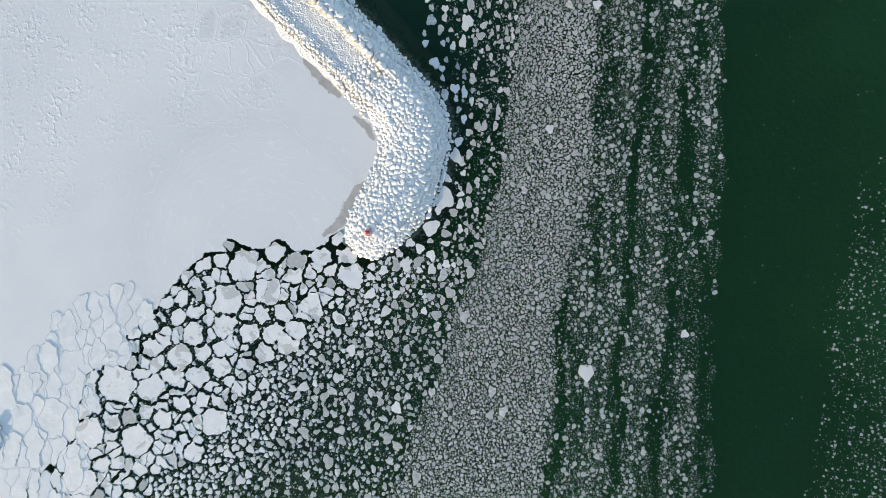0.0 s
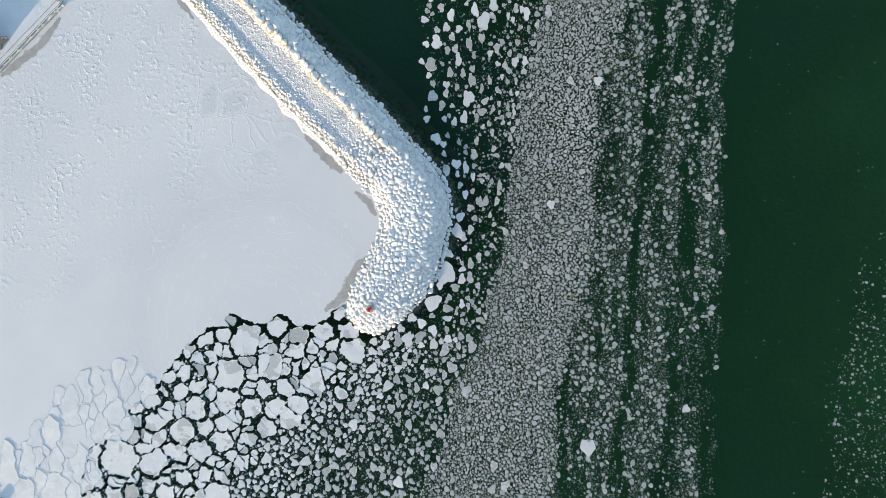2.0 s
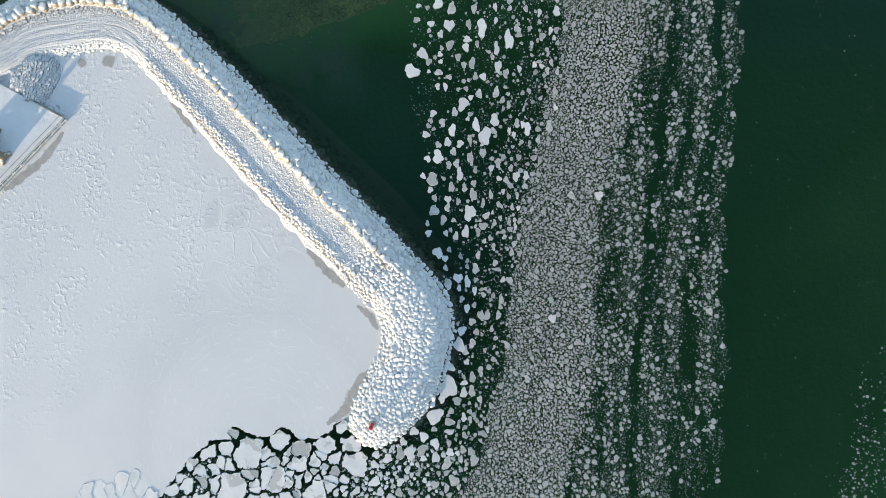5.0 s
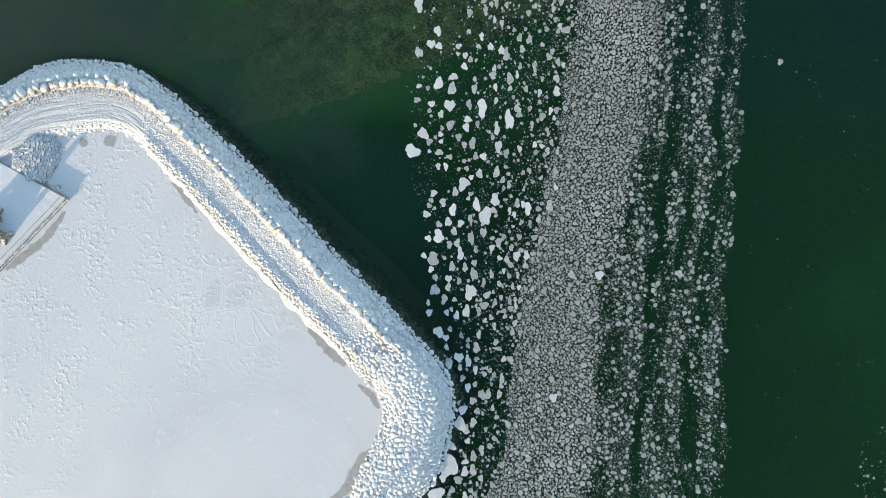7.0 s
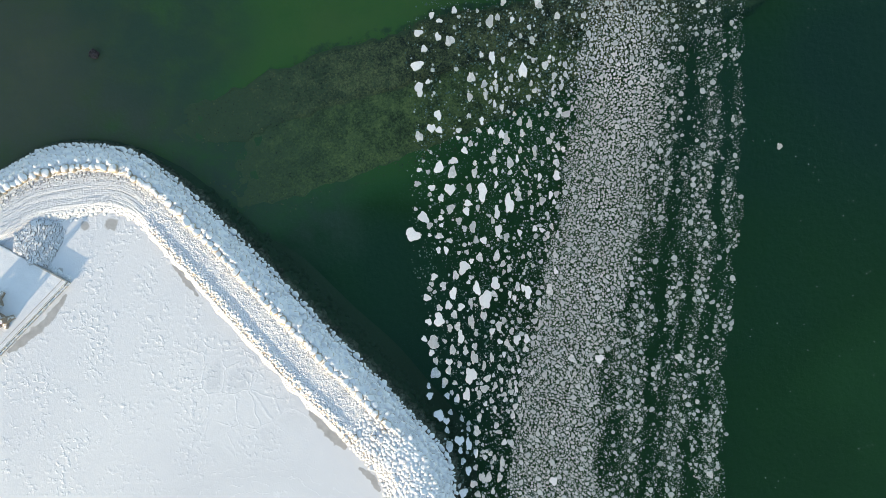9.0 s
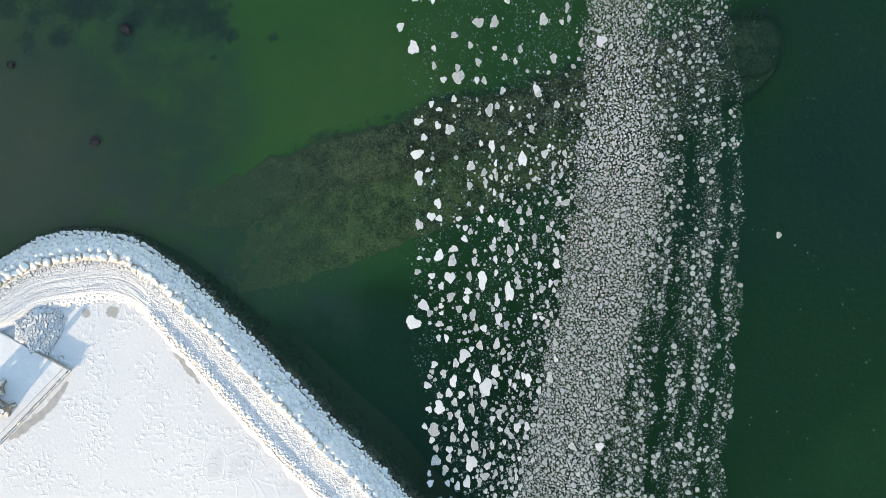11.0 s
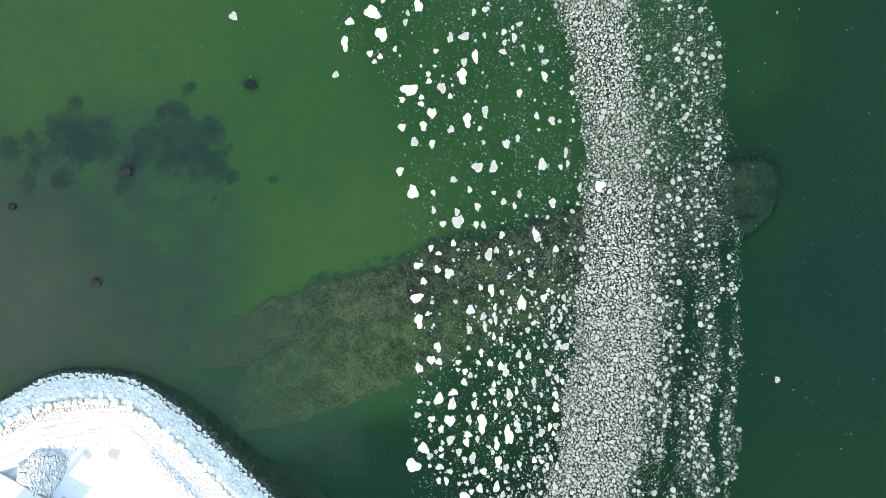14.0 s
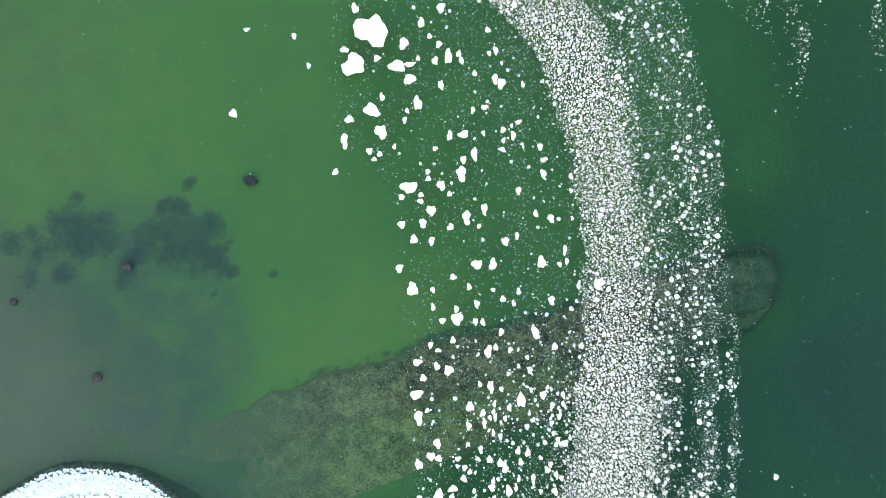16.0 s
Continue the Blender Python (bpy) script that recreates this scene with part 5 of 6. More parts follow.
# open leads between the strips of drift ice: easting, northing, half width
LEADS = [np.array(line) for line in (
    [(48.2, -60, 1.3), (48.2, -49.3, 1.31), (47.3, -40.6, 0.98), (47.3, -29.7, 0.98), (47.8, -18.8, 1.31), (48.0, -7.9, 1.53), (46.9, -1.4, 1.31), (46.2, 2.9, 1.2), (45.4, 7.2, 0.87), (44.6, 10.5, 1.64), (44.1, 15.9, 1.64), (44.1, 21.2, 1.09), (43.5, 29.9, 0.65),
     (47.0, 36.3, 0.87), (46.6, 39.5, 1.53), (46.4, 46.0, 1.53), (48.5, 55.0, 1.0), (49.7, 61.6, 0.98), (50.2, 64.9, 1.42), (50.3, 69.2, 1.09), (49.3, 74.7, 0.98), (49.6, 80.1, 1.31), (51.6, 85.5, 0.9), (51.9, 97.8, 1.31), (52.1, 108.7, 1.2), (52.4, 115.2, 0.7), (52.0, 121, 0.0)],
    [(30.9, -60, 1.0), (30.9, -49.5, 0.98), (30.8, -38.5, 0.98), (32.2, -34.1, 0.76), (30.6, -25.9, 0.87), (31.6, -18.9, 0.55), (33.1, -13.4, 0.65), (32.6, -8.0, 0.87), (32.9, -0.4, 0.65), (33.9, 10.5, 0.33), (34.6, 18.6, 0.87), (36.3, 25.6, 0.65), (36.3, 32.1, 0.55), (37.2, 43.9, 0.87),
     (39.4, 55.2, 1.09), (38.7, 61.7, 0.87), (40.2, 67.1, 0.87), (41.5, 75.8, 0.87), (41.7, 81.2, 0.65), (43.9, 90.0, 1.9), (44.7, 97.0, 1.4), (44.8, 102.0, 0.4), (45, 106, 0.0)],
    [(38.4, -60, 1.0), (38.4, -45.0, 1.09), (38.4, -38.5, 1.85), (38.4, -33.0, 1.53), (40.3, -25.4, 0.33), (41.0, -18.8, 0.65), (41.0, -8.0, 0.65), (40.4, -4.7, 0.0), (41.5, 45.0, 0.0), (43.0, 52.0, 0.5), (44.5, 60.0, 0.45), (45.5, 70.0, 0.0)],
    [(17.3, -48.5, 1.31), (19.4, -43.0, 0.55), (20.2, -34.2, 0.87), (20.0, -29.8, 0.76), (19.9, -23.3, 0.33), (19.9, -16.2, 0.76), (21.0, -11.3, 0.33), (22.0, -6.0, 0.0), (31.0, 52.0, 0.0), (32.6, 57.0, 0.6), (33.4, 62.0, 0.0)])]


def lane(y):
    return [np.interp(y, LANE[:, 0], LANE[:, k]) for k in range(1, 5)]


def grain_noise(x, y, seed):
    """Smooth lattice noise, 0 to 1."""
    i, j = np.floor(x).astype(np.int64), np.floor(y).astype(np.int64)
    u, v = x - i, y - j
    u, v = u * u * (3 - 2 * u), v * v * (3 - 2 * v)

    def at(a, b):
        h = np.sin(a * 127.1 + b * 311.7 + seed * 74.7) * 43758.5453
        return h - np.floor(h)

    return (at(i, j) * (1 - u) + at(i + 1, j) * u) * (1 - v) + (at(i, j + 1) * (1 - u) + at(i + 1, j + 1) * u) * v


def streaks(x, y):
    """Uneven strands that run with the drift; 0 open, 1 packed."""
    bend = x - 0.05 * y
    n = 0.5 * grain_noise(bend / 1.7, y / 15.0, 3) + 0.32 * grain_noise(bend / 1.2, y / 4.0, 7) + 0.24 * grain_noise(x / 1.1, y / 1.6, 1)
    return np.clip((n - 0.32) / 0.36, 0, 1)


def wanted(x, y):
    """Shares of the water covered by floes, by large pancakes, by fine bits, by drowned slush, by middling and by small pancakes."""
    left, d0, d1, right = lane(y)
    strand = streaks(x, y)
    wavy = x + 0.5 * np.sin(y / 3.1) + 0.4 * np.sin(y / 1.3 + x)
    far_north = np.interp(y, (96, 118), (0.0, 1.0))
    lead = np.ones_like(x)
    for line in LEADS:
        half = np.interp(y, line[:, 1], line[:, 2])
        off = np.abs(x - np.interp(y, line[:, 1], line[:, 0])) + 1.3 * (grain_noise(x / 1.3, y / 2.2, 5) - 0.5)
        half = 0.65 * half * np.clip(0.1 + 1.4 * grain_noise(y / 7.0, 0 * y + half * 3, 9), 0, 1.1)
        lead *= np.where(half > 0.05, np.clip((off - half) / 0.9, 0.12, 1), 1.0)
    # scattered floes on the landward side
    t = np.clip((d0 - wavy) / np.maximum(d0 - left, 1), 0, 1)
    near = (1 - t) ** 2
    few = (1 - 0.85 * far_north) * np.interp(y, (5, 40, 60), (3.4, 2.2, 1.0))
    calm = np.minimum(few, 1.0)
    side = [(0.004 + 0.085 * near) * few, (0.004 + 0.04 * near) * calm, (0.004 + 0.016 * near) * (0.2 + 1.2 * strand), (0.05 + 0.10 * near) * (0.3 + 1.1 * strand) * (1 - 0.35 * far_north), (0.010 + 0.06 * near) * calm, (0.008 + 0.05 * near) * calm]
    # broken pieces off the harbour ice
    edge_x = np.interp(-y, [-f[1] for f in fence], [f[0] for f in fence])
    u = np.clip((x - edge_x) / 21, 0, 1) ** 0.8
    south = [1.5 - 1.25 * u, 0.20 - 0.17 * u, 0.015 + 0 * u, 0.34 - 0.22 * u, 0.18 - 0.12 * u, 0.12 - 0.07 * u]
    # dense lane
    k = np.clip((wavy - d0 + 1.0) / 3.5, 0, 1)
    thin = np.interp(y, (84, 118, 130, 150, 180), (1.0, 0.34, 0.34, 0.42, 0.40))
    heart = np.clip(1 - np.abs((x - d0) / np.maximum(d1 - d0, 1) - 0.45) / 0.62, 0, 1)
    thin = thin + (1 - thin) * 0.22 * heart
    pack = (0.34 + 0.54 * k) * thin * (0.72 + 0.30 * strand)
    dense = [0.006 * k, pack * np.interp(y, (45, 75), (0.36, 0.30)), 0.30 * thin * (0.7 + 0.3 * k), 0.75 * thin, 0.66 * pack, 1.0 * pack]
    # strips on the seaward side
    w = np.clip((x - d1) / np.maximum(right - d1, 1), 0, 1)
    c = np.clip(0.22 + 1.0 * strand - 0.15 * w, 0.06, 1.0) * np.interp(y, (84, 118, 180), (1.0, 0.52, 0.44))
    rim = np.clip((right - wavy) / 1.4, 0, 1)
    outer = np.where((w > 0.86) & (y < -4), 0.16, 1.0)
    strip_ice = [0.004 * c * rim, 0.23 * c * rim * outer, 0.13 * np.maximum(c, 0.3) * rim, 0.22 * c * rim, 0.11 * c * rim * outer, 0.06 * c * rim]
    # the lane's seaward side thins out over a few metres
    out = np.clip((wavy - d1 + 4.0 + 2.0 * (grain_noise(x / 2.0, y / 5.0, 4) - 0.5)) / 6.0, 0, 1)
    out = out * out * (3 - 2 * out)
    shares = []
    east = (x > 67.6 + np.maximum(0, (y + 40) * 0.15) + 1.5 * np.sin(y / 7.0)) & (y < 18)
    east_k = np.clip(0.2 + 1.1 * strand, 0, 1) * np.clip((22 - y) / 30, 0.1, 1) * np.clip((x - 67 - np.maximum(0, (y + 40) * 0.15)) / 2.5, 0.3, 1)
    north = (y > 155) & (y < 200) & (x > 62 - np.maximum(0, y - 170) * 1.2) & (x < 66 + (y - 155) * 0.22)
    north_far = (y > 162) & (x > 80 - (y - 172) * 0.2)
    east_shares, north_shares = (0.0, 0.0, 0.022, 0.05, 0.026, 0.02), (0.0, 0.0, 0.04, 0.04, 0.04, 0.04)
    for n in range(6):
        body = (dense[n] * (1 - out) + strip_ice[n] * out) * lead
        value = np.where(wavy < d0 - 1.0, side[n], np.where(wavy < right, body, 0.0))
        value = np.where((y < -3) & (wavy < d0 - 1.0), south[n], value)
        value = np.where((wavy < left) & (y > -3), 0.0, value)
        value = np.where((wavy >= right) & east, east_shares[n] * east_k, value)
        value = np.where((wavy >= right) & (north | north_far), north_shares[n] * strand ** 1.5, value)
        shares.append(value + (np.where((x > 55) | (y > 145), 0.0003, 0.0) if n == 2 else 0.0))
    return shares


BITS_OF_ICE = [bit_shape(rng) for _ in range(20)]
CHIPS = [chip_shape(rng, int(rng.integers(8, 11)), 0.15) for _ in range(40)]
SMALL_CHIPS = [chip_shape(rng, 6, 0.15) for _ in range(20)]
drift.cell = 2.0
fine = Spread(0.9)
fine.most = 0.9
for x, y, r in covered:
    fine.add(x, y, r)
for key, items in drift.table.items():
    for x, y, r in items:
        n = max(1, int(r / 0.8))
        for a in range(-n + 1, n):
            for b in range(-n + 1, n):
                fine.add(x + a * 0.75, y + b * 0.75, min(r, 0.85))
for x, y, z, r, *_ in rocks:
    if z < 1.2:
        fine.add(x, y, min(r, 0.85))


def open_water(x, y):
    if x < -1 and y > -5:
        if y < 30 and x < -1.5 and x > -22:
            d = (inner_line + outer_line) / 2
            k = int(np.argmin((d[:, 0] - x) ** 2 + (d[:, 1] - y) ** 2))
            return (d[k, 0] - x) ** 2 + (d[k, 1] - y) ** 2 > (np.linalg.norm(outer_line[k] - inner_line[k]) / 2 + 0.3) ** 2 and x > d[k, 0]
        return y > 38 - x * 1.05 + 2
    if x < -17 and y > np.interp(x, ex, ey) - 1.5:
        return False
    return True


pieces = {"floe": [], "white": [], "pancake": [], "small": [], "chip": [], "bit": [], "slush": []}


BOX = (-76, 87, -57, 187)


def scatter(kind, which, share, tries, radii, slack, west_end=BOX[0], east_end=BOX[1], south_end=BOX[2], north_end=BOX[3]):
    """Strews pieces until each spot has its share of cover; radii: least and most."""
    xs, ys = rng.uniform(west_end, east_end, tries), rng.uniform(south_end, north_end, tries)
    rs = radii[0] + (radii[1] - radii[0]) * rng.random(tries) ** 1.3
    chance = wanted(xs, ys)[which] * share * (east_end - west_end) * (north_end - south_end) / (math.pi * rs * rs * tries)
    keep = rng.random(tries) < chance
    for x, y, r in zip(xs[keep].tolist(), ys[keep].tolist(), rs[keep].tolist()):
        if not fine.free(x, y, r, slack) or not open_water(x, y):
            continue
        fine.add(x, y, r)
        near_sheet = kind in ("floe", "pancake") and y < 0 and x < np.interp(-y, [-f[1] for f in fence], [f[0] for f in fence]) + rng.uniform(6, 20)
        pieces[("white" if kind == "floe" else "chip") if near_sheet else kind].append((x, y, r))


scatter("floe", 0, 0.50, 20000, (0.75, 1.20), 0.92, -76, 10, -57, 0)
scatter("floe", 0, 0.8, 40000, (0.46, 0.85), 0.95)
scatter("floe", 0, 0.8, 26000, (0.38, 0.70), 0.90, -76, 10, -57, 2)
scatter("floe", 0, 0.6, 60000, (0.30, 0.46), 0.96)
scatter("pancake", 1, 1.0, 120000, (0.32, 0.58), 0.97)
scatter("pancake", 4, 1.0, 180000, (0.20, 0.33), 0.98)
scatter("small", 5, 1.0, 320000, (0.10, 0.19), 0.96)
scatter("bit", 2, 1.9, 500000, (0.06, 0.14), 0.88)
scatter("slush", 3, 1.3, 300000, (0.10, 0.26), 0.75, -76, 60)


def strew(name, kind, shapes, mats, label):
    items = pieces[kind]
    places = []
    for x, y, r in items:
        k = rng.uniform(0.8, 1.25) if kind != "floe" else rng.uniform(0.9, 1.55)
        a = rng.normal(1.57, 0.45) if rng.random() < 0.6 else rng.uniform(0, 6.28)
        places.append((int(rng.integers(len(shapes))), turn(a, r * 1.12 * math.sqrt(k), r * 1.0 / math.sqrt(k), 1.0 if kind not in ("bit", "slush") else 0.7), np.array([x, y, rng.uniform(-0.02, 0.02) - (0.07 if kind == "slush" else 0)])))
    v, f, i = joined(shapes, places)
    return tagged(new(name, mesh(name, v, f, mats, i)), label, "ice floes", kind="stuff")


strew("small_floes", "floe", FLOES, [GREY, RIM], "many small grey ice floes with pale rims")
strew("small_white_floes", "white", FLOES, [PALE, RIM], "small white floes crowded beside the broken plates")
strew("white_chips", "chip", CHIPS, [PALE], "small rounded white ice cakes beside the broken plates")
strew("pancake_ice", "pancake", CHIPS, [PANCAKE], "thousands of small rounded grey pancakes of drift ice")
strew("small_pancakes", "small", SMALL_CHIPS, [PANCAKE], "crumbs of grey pancake ice packed between larger pancakes")
strew("drowned_slush", "slush", BITS_OF_ICE, [SLUSH], "dim half-drowned slush lumps between the pancakes")
strew("brash_ice", "bit", BITS_OF_ICE, [BITS], "fine brash ice bits strewn between the pancakes")


# ---- grey wet patches on the harbour ice ----
def patch(points, width, seed):
    gen = np.random.default_rng(seed)
    c = curve_points(points, 30) if len(points) > 1 else np.array(points, float)
    if len(points) == 1:
        a = np.arange(60) * 2 * math.pi / 60
        ring = c[0] + np.column_stack([np.cos(a), np.sin(a)]) * width
        heart = c[0] + (ring - c[0]) * 0.45
    else:
        n = np.gradient(c, axis=0)
        n = np.column_stack([-n[:, 1], n[:, 0]]) / np.linalg.norm(n, axis=1)[:, None]
        taper = np.sin(np.linspace(0.12, math.pi - 0.12, len(c))) ** 0.6
        side = width / 2 * taper
        ring = np.vstack([c + n * (side * (1 + gen.uniform(-0.12, 0.12, len(c))))[:, None], (c - n * (side * (1 + gen.uniform(-0.12, 0.12, len(c))))[:, None])[::-1]])
        heart = np.vstack([c + n * (side * 0.4)[:, None], (c - n * (side * 0.4)[:, None])[::-1]])
    ring = ring + np.column_stack([hum(ring[:, 0], ring[:, 1], 0.45, seed), hum(ring[:, 0], ring[:, 1], 0.4, seed + 3)]) * 0.5
    n = len(ring)
    v = [(x, y, 0.068) for x, y in ring] + [(x, y, 0.05) for x, y in ring] + [(x, y, 0.070) for x, y in heart]
    f = [tuple(2 * n + i for i in range(n))]
    for i in range(n):
        j = (i + 1) % n
        f += [(i, n + i, n + j, j), (i, j, 2 * n + j, 2 * n + i)]
    me = mesh("wet_ice_patch", v, f, [WET])
    me.attributes.new("thin", "FLOAT", "POINT").data.foreach_set("value", [0.0] * (2 * n) + [1.0] * n)
    tagged(new("wet_ice_patch", me), "grey patch of thin wet ice along the stones", "ice patch", "wet patches on the harbour ice", "structure")


for k, (line, width) in enumerate([
        ([(-29.6, 35.3), (-26.9, 32.4), (-24.1, 29.3), (-22.3, 28.0)], 2.2), ([(-19.6, 24.1), (-17.6, 22.2), (-15.7, 19.5)], 1.6),
        ([(-17.6, 11.7), (-19.8, 8.7), (-21.2, 5.4), (-23.1, 3.0), (-25.8, 1.0)], 2.6), ([(-56.2, 64.4), (-54.0, 61.6), (-51.2, 57.8)], 1.8),
        ([(-73.6, 71.8)], 0.9), ([(-68.2, 72.0)], 1.45), ([(-89.2, 46.8), (-86.4, 49.0), (-81.4, 53.1), (-77.3, 58.2)], 2.2), ([(-78.7, 62.9)], 0.9)]):
    patch(line, width, 40 + k)

# ---- quay ----
QUAY_TOP = 0.95
quay = tagged(new("quay"), label="low concrete quay under smooth snow with a timber edge", category="quay", kind="structure")


def prism(name, ring, low, high, mats, parent, label="", bevel=0.0):
    bm = bmesh.new()
    top = bm.faces.new([bm.verts.new((x, y, high)) for x, y in ring])
    base = [bm.verts.new((x, y, low)) for x, y in ring]
    t = list(top.verts)
    for i in range(len(t)):
        bm.faces.new((t[i], base[i], base[(i + 1) % len(t)], t[(i + 1) % len(t)])).material_index = len(mats) - 1
    bmesh.ops.recalc_face_normals(bm, faces=bm.faces)
    if bevel:
        bmesh.ops.bevel(bm, geom=list(top.edges), offset=bevel, segments=2, affect="EDGES")
    return part(name, from_bm(name, bm, mats), parent, label)


def beam(name, a, b, width, low, high, mats, parent, label=""):
    a, b = np.array(a, float), np.array(b, float)
    d = (b - a) / np.linalg.norm(b - a)
    n = np.array([-d[1], d[0]]) * width / 2
    return prism(name, [a + n, a - n, b - n, b + n], low, high, mats, parent, label, 0.04)


NE = np.array([-76.7, 60.8])
ALONG, INTO = np.array([-0.7044, -0.7098]), np.array([-0.878, 0.478])
prism("slab", [NE, NE + INTO * 20, NE + INTO * 20 + ALONG * 60, NE + ALONG * 60], -1.0, QUAY_TOP, [SNOW, CONCRETE], quay, "concrete slab under snow", 0.12)
inward = np.array([-0.7098, 0.7044])
beam("kerb", NE + inward * 0.25, NE + inward * 0.25 + ALONG * 55, 0.35, QUAY_TOP, QUAY_TOP + 0.22, [SNOW, CONCRETE], quay, "snow-capped kerb")
beam("fender", NE - inward * 0.22, NE - inward * 0.22 + ALONG * 55, 0.30, -0.2, QUAY_TOP - 0.35, [SNOW, CONCRETE], quay, "concrete fender beam with snow on it")
beam("rail", NE + inward * 0.95, NE + inward * 0.95 + ALONG * 55, 0.08, QUAY_TOP, QUAY_TOP + 0.08, [CONCRETE], quay, "thin low concrete rail")
beam("end_kerb", NE + INTO * 0.2, NE + INTO * 9.0, 0.22, QUAY_TOP, QUAY_TOP + 0.15, [CONCRETE], quay, "bare dark concrete edge")


# ---- concrete armour units on the quay ----
def leg(bm, way, length, thick, thin):
    m = Vector(way).to_track_quat("Z", "Y").to_matrix().to_4x4() @ Matrix.Translation((0, 0, length / 2))
    bmesh.ops.create_cone(bm, cap_ends=True, segments=14, radius1=thick, radius2=thin, depth=length, matrix=m)


def tetrapod(place, size, spin, tip):
    bm = bmesh.new()
    for way in ((0, 0, 1), (0.943, 0, -0.333), (-0.471, 0.816, -0.333), (-0.471, -0.816, -0.333)):
        leg(bm, way, 1.0, 0.42, 0.26)
    bmesh.ops.create_icosphere(bm, subdivisions=2, radius=0.46)
    bmesh.ops.scale(bm, vec=(size, size, size), verts=bm.verts)
    ob = new("tetrapod", from_bm("tetrapod", bm, [TETRA]))
    turned = Euler((tip, tip * 0.6, spin))
    ob.matrix_basis = Matrix.LocRotScale(place, turned, None)
    tagged(ob, "brown concrete tetrapod with patches of snow, in a quay stack partly added unseen for its shadow", "tetrapod", "stacked tetrapods")


TETRA = rock_material("weathered_concrete", (0.30, 0.24, 0.19), 0.78)
# western and upper units, mostly unseen, are added to shade the slab
for px, py, pz, spin, tip in ((-88.6, 53.4, 1.55, 0.4, 0.1), (-91.2, 55.4, 1.6, 1.3, 0.0), (-91.4, 52.2, 1.6, 2.2, -0.1), (-90.2, 57.6, 1.55, 0.9, 0.15), (-90.6, 54.0, 3.1, 1.9, 0.5), (-93.8, 53.8, 1.6, 0.2, 0.0),
                              (-93.4, 56.8, 1.6, 1.1, 0.1), (-93.6, 51.0, 1.55, 0.6, 0.0), (-92.8, 54.6, 3.3, 0.3, 0.2)):
    tetrapod((px, py, pz), 1.7, spin, tip)

# ---- beacon on the head ----
beacon = tagged(new("beacon"), label="small red light beacon on the snowy breakwater head", category="beacon")
beacon.location = (-16.7, 1.6, 2.1)


def turned_part(name, rings, mat, label="", segments=20):
    """A round part from radius and height pairs."""
    v, f = [], []
    for r, z in rings:
        v += [(r * math.cos(a), r * math.sin(a), z) for a in np.arange(segments) * 2 * math.pi / segments]
    for k in range(len(rings) - 1):
        f += [(k * segments + i, k * segments + (i + 1) % segments, (k + 1) * segments + (i + 1) % segments, (k + 1) * segments + i) for i in range(segments)]
    f.append(tuple(range(segments))[::-1])
    f.append(tuple((len(rings) - 1) * segments + i for i in range(segments)))
    return part(name, mesh(name, v, f, [mat], smooth=False), beacon, label)


turned_part("base", [(0.75, -0.6), (0.75, 0.3), (0.68, 0.38)], CONCRETE, "round concrete base")
turned_part("column", [(0.33, 0.38), (0.28, 2.4), (0.38, 2.45), (0.38, 2.55)], RED, "red painted column")
turned_part("lantern", [(0.24, 2.55), (0.24, 2.95), (0.30, 3.0), (0.05, 3.2)], RED, "red lantern cap")

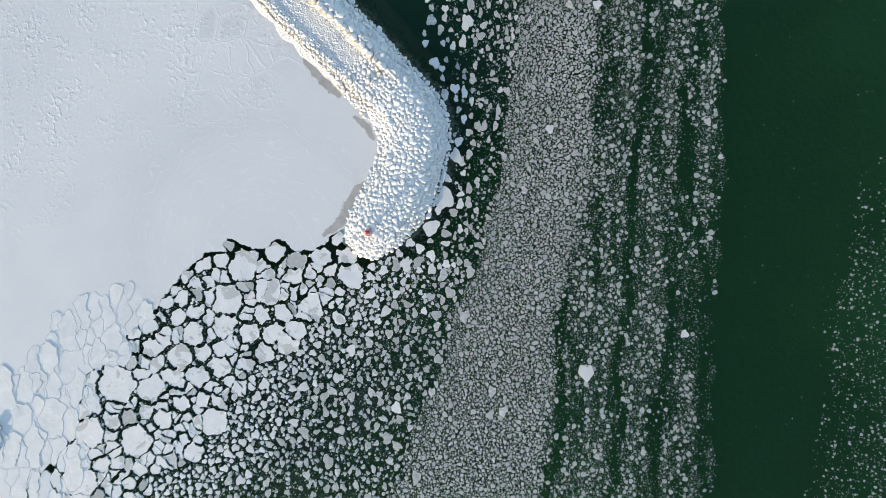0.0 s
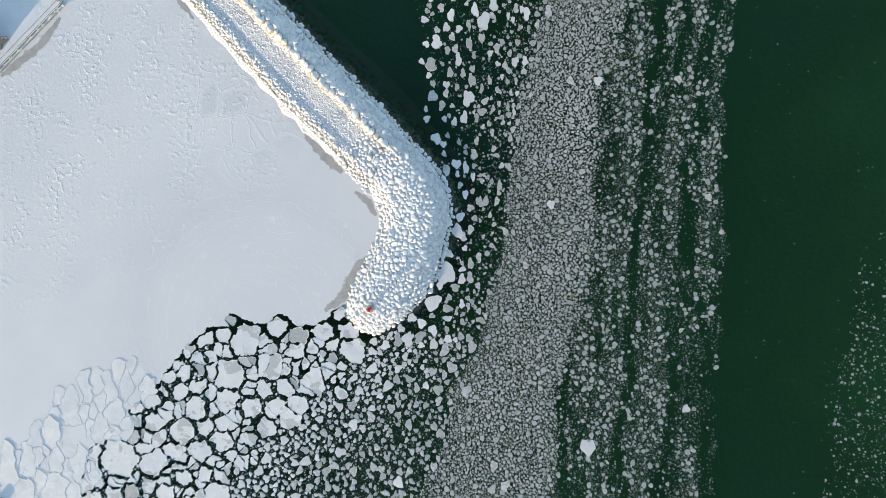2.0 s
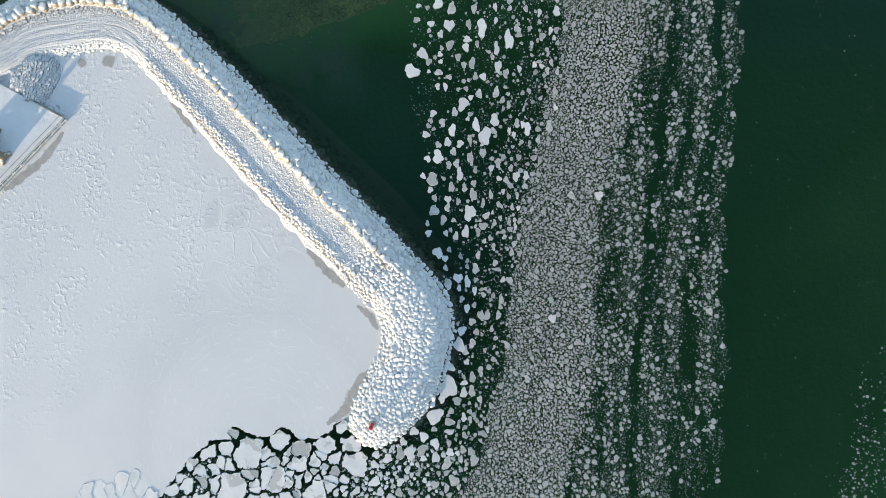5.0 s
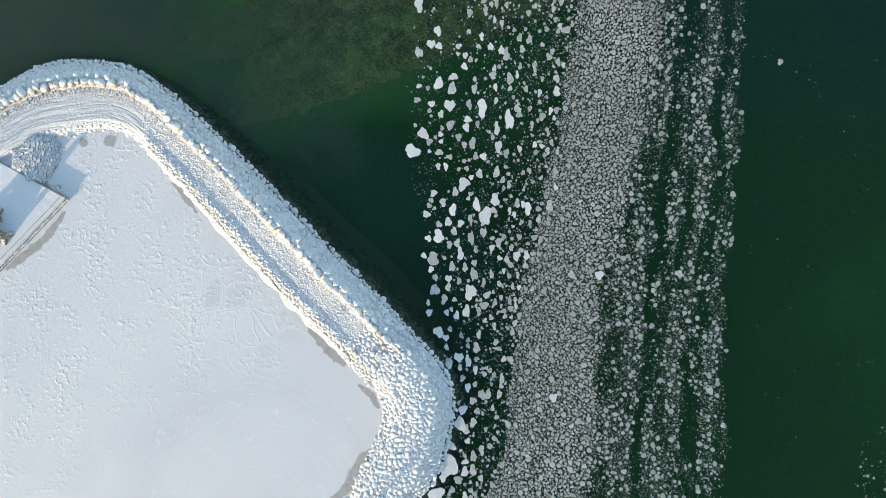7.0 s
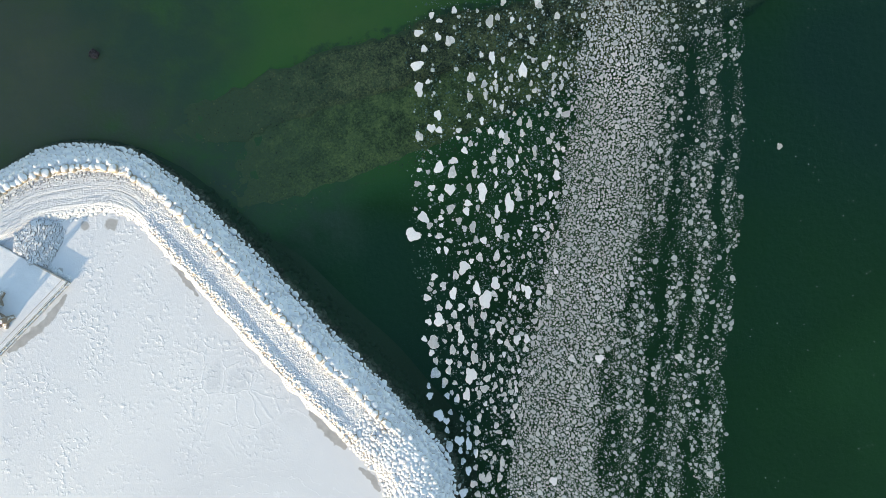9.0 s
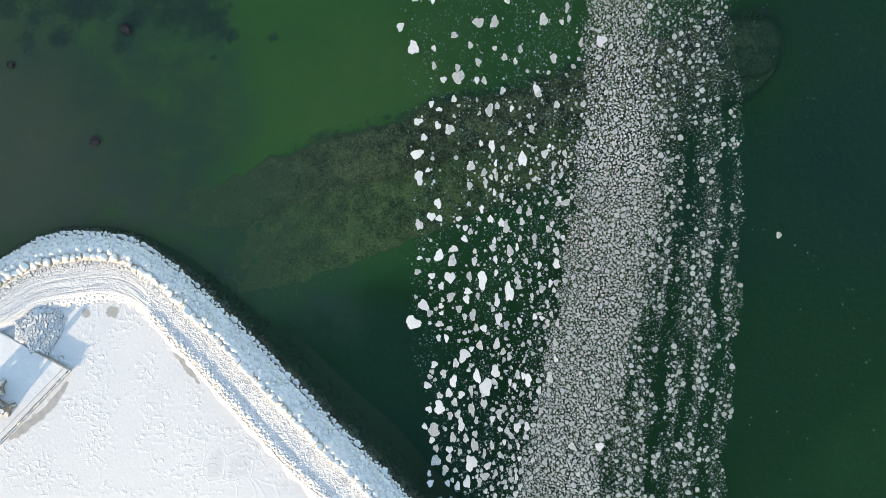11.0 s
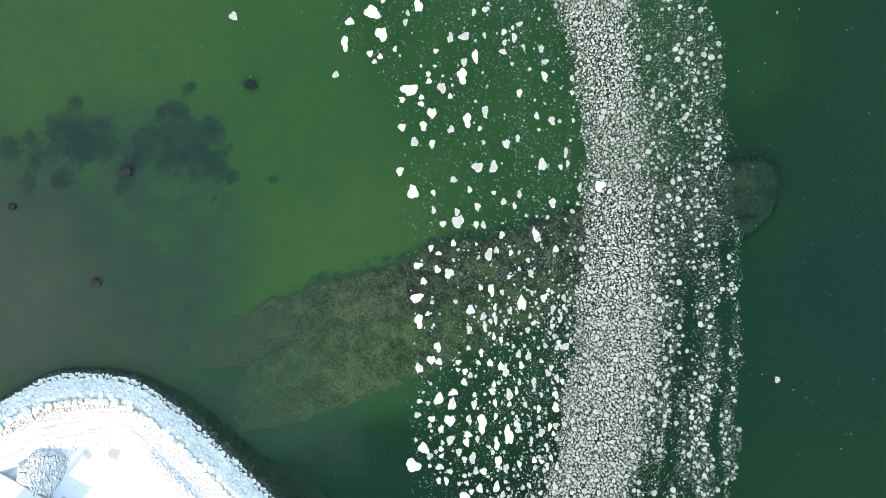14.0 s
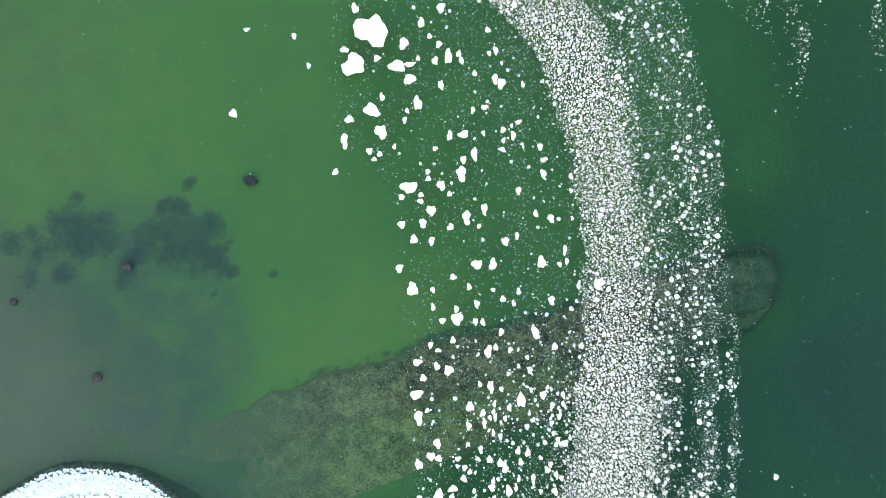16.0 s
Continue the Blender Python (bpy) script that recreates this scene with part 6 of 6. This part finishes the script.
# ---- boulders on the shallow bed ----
DEEP_ROCK = dimmed_weed_material("dark_sunken_rock", (0.022, 0.022, 0.022), (0.042, 0.036, 0.034), (0.070, 0.052, 0.050), -3.0, -6.0)
RUSTY_ROCK = dimmed_weed_material("rusty_sunken_rock", (0.050, 0.026, 0.030), (0.085, 0.042, 0.048), (0.125, 0.070, 0.070), -3.0, -6.0)
for k, (x, y, r, long, mat, tint) in enumerate(((-40.9, 145.1, 1.15, 1.5, DEEP_ROCK, "dark"), (-72.2, 105.9, 1.0, 1.1, RUSTY_ROCK, "rusty brown"), (-65.9, 128.2, 1.0, 1.2, RUSTY_ROCK, "rusty brown"), (-89.1, 121.4, 0.8, 1.1, RUSTY_ROCK, "rusty brown"))):
    v, f, _ = BOULDERS[(3, 6, 9, 11)[k]]
    ob = new("sunken_boulder", mesh("sunken_boulder", v, f, [mat], smooth=True))
    deep = float(bed_height(np.array([x]), np.array([y]))[0])
    ob.matrix_basis = Matrix.LocRotScale((x, y, deep + 0.35 * r), Euler((0.1, 0.1, -0.6)), (r * long, r, r * 0.7))
    tagged(ob, f"{tint} boulder lying on the green seabed under water", "boulder", "boulders on the seabed")

# ---- rocks that break the ice by the shore ----
for x, y, r in ((-91.0, -37.5, 1.3), (-89.9, -38.8, 0.9), (-91.3, -39.6, 1.2), (-90.0, -36.6, 0.8), (-90.3, -40.8, 0.8)):
    ob = new("shore_rock", BOULDER_MESHES[int(rng.integers(14))])
    ob.matrix_basis = Matrix.LocRotScale((x, y, 0.25), Euler((0.2, 0.1, rng.uniform(0, 6))), (r, r * 0.9, r * 0.7))
    tagged(ob, "snow-capped shore rock frozen into the ice", "rock", "shore rocks in the ice")

# ---- snow clods left along the quay's edge ----
clods = []
for _ in range(60):
    d = 42.0 * rng.random() ** 1.5
    x, y = NE + ALONG * d + inward * rng.normal(-0.25, 0.22)
    clods.append((int(rng.integers(14)), turn(rng.uniform(0, 6.28), rng.uniform(0.08, 0.28), rng.uniform(0.08, 0.22), 0.12), np.array([x, y, QUAY_TOP if (x - NE[0]) * inward[0] + (y - NE[1]) * inward[1] > 0 else 0.72])))
for _ in range(40):
    d = rng.uniform(0.0, 8.0)
    x, y = NE + INTO * d + rng.normal(0, 0.25, 2) + np.array([0.3, 0.5])
    clods.append((int(rng.integers(14)), turn(rng.uniform(0, 6.28), rng.uniform(0.15, 0.5), rng.uniform(0.15, 0.4), 0.22), np.array([x, y, 0.1])))
v, f, _ = joined(BOULDERS, clods)
part("snow_clods", mesh("snow_clods", v, f, [SNOW], smooth=True), quay, "lumps of snow along the edge", "stuff")
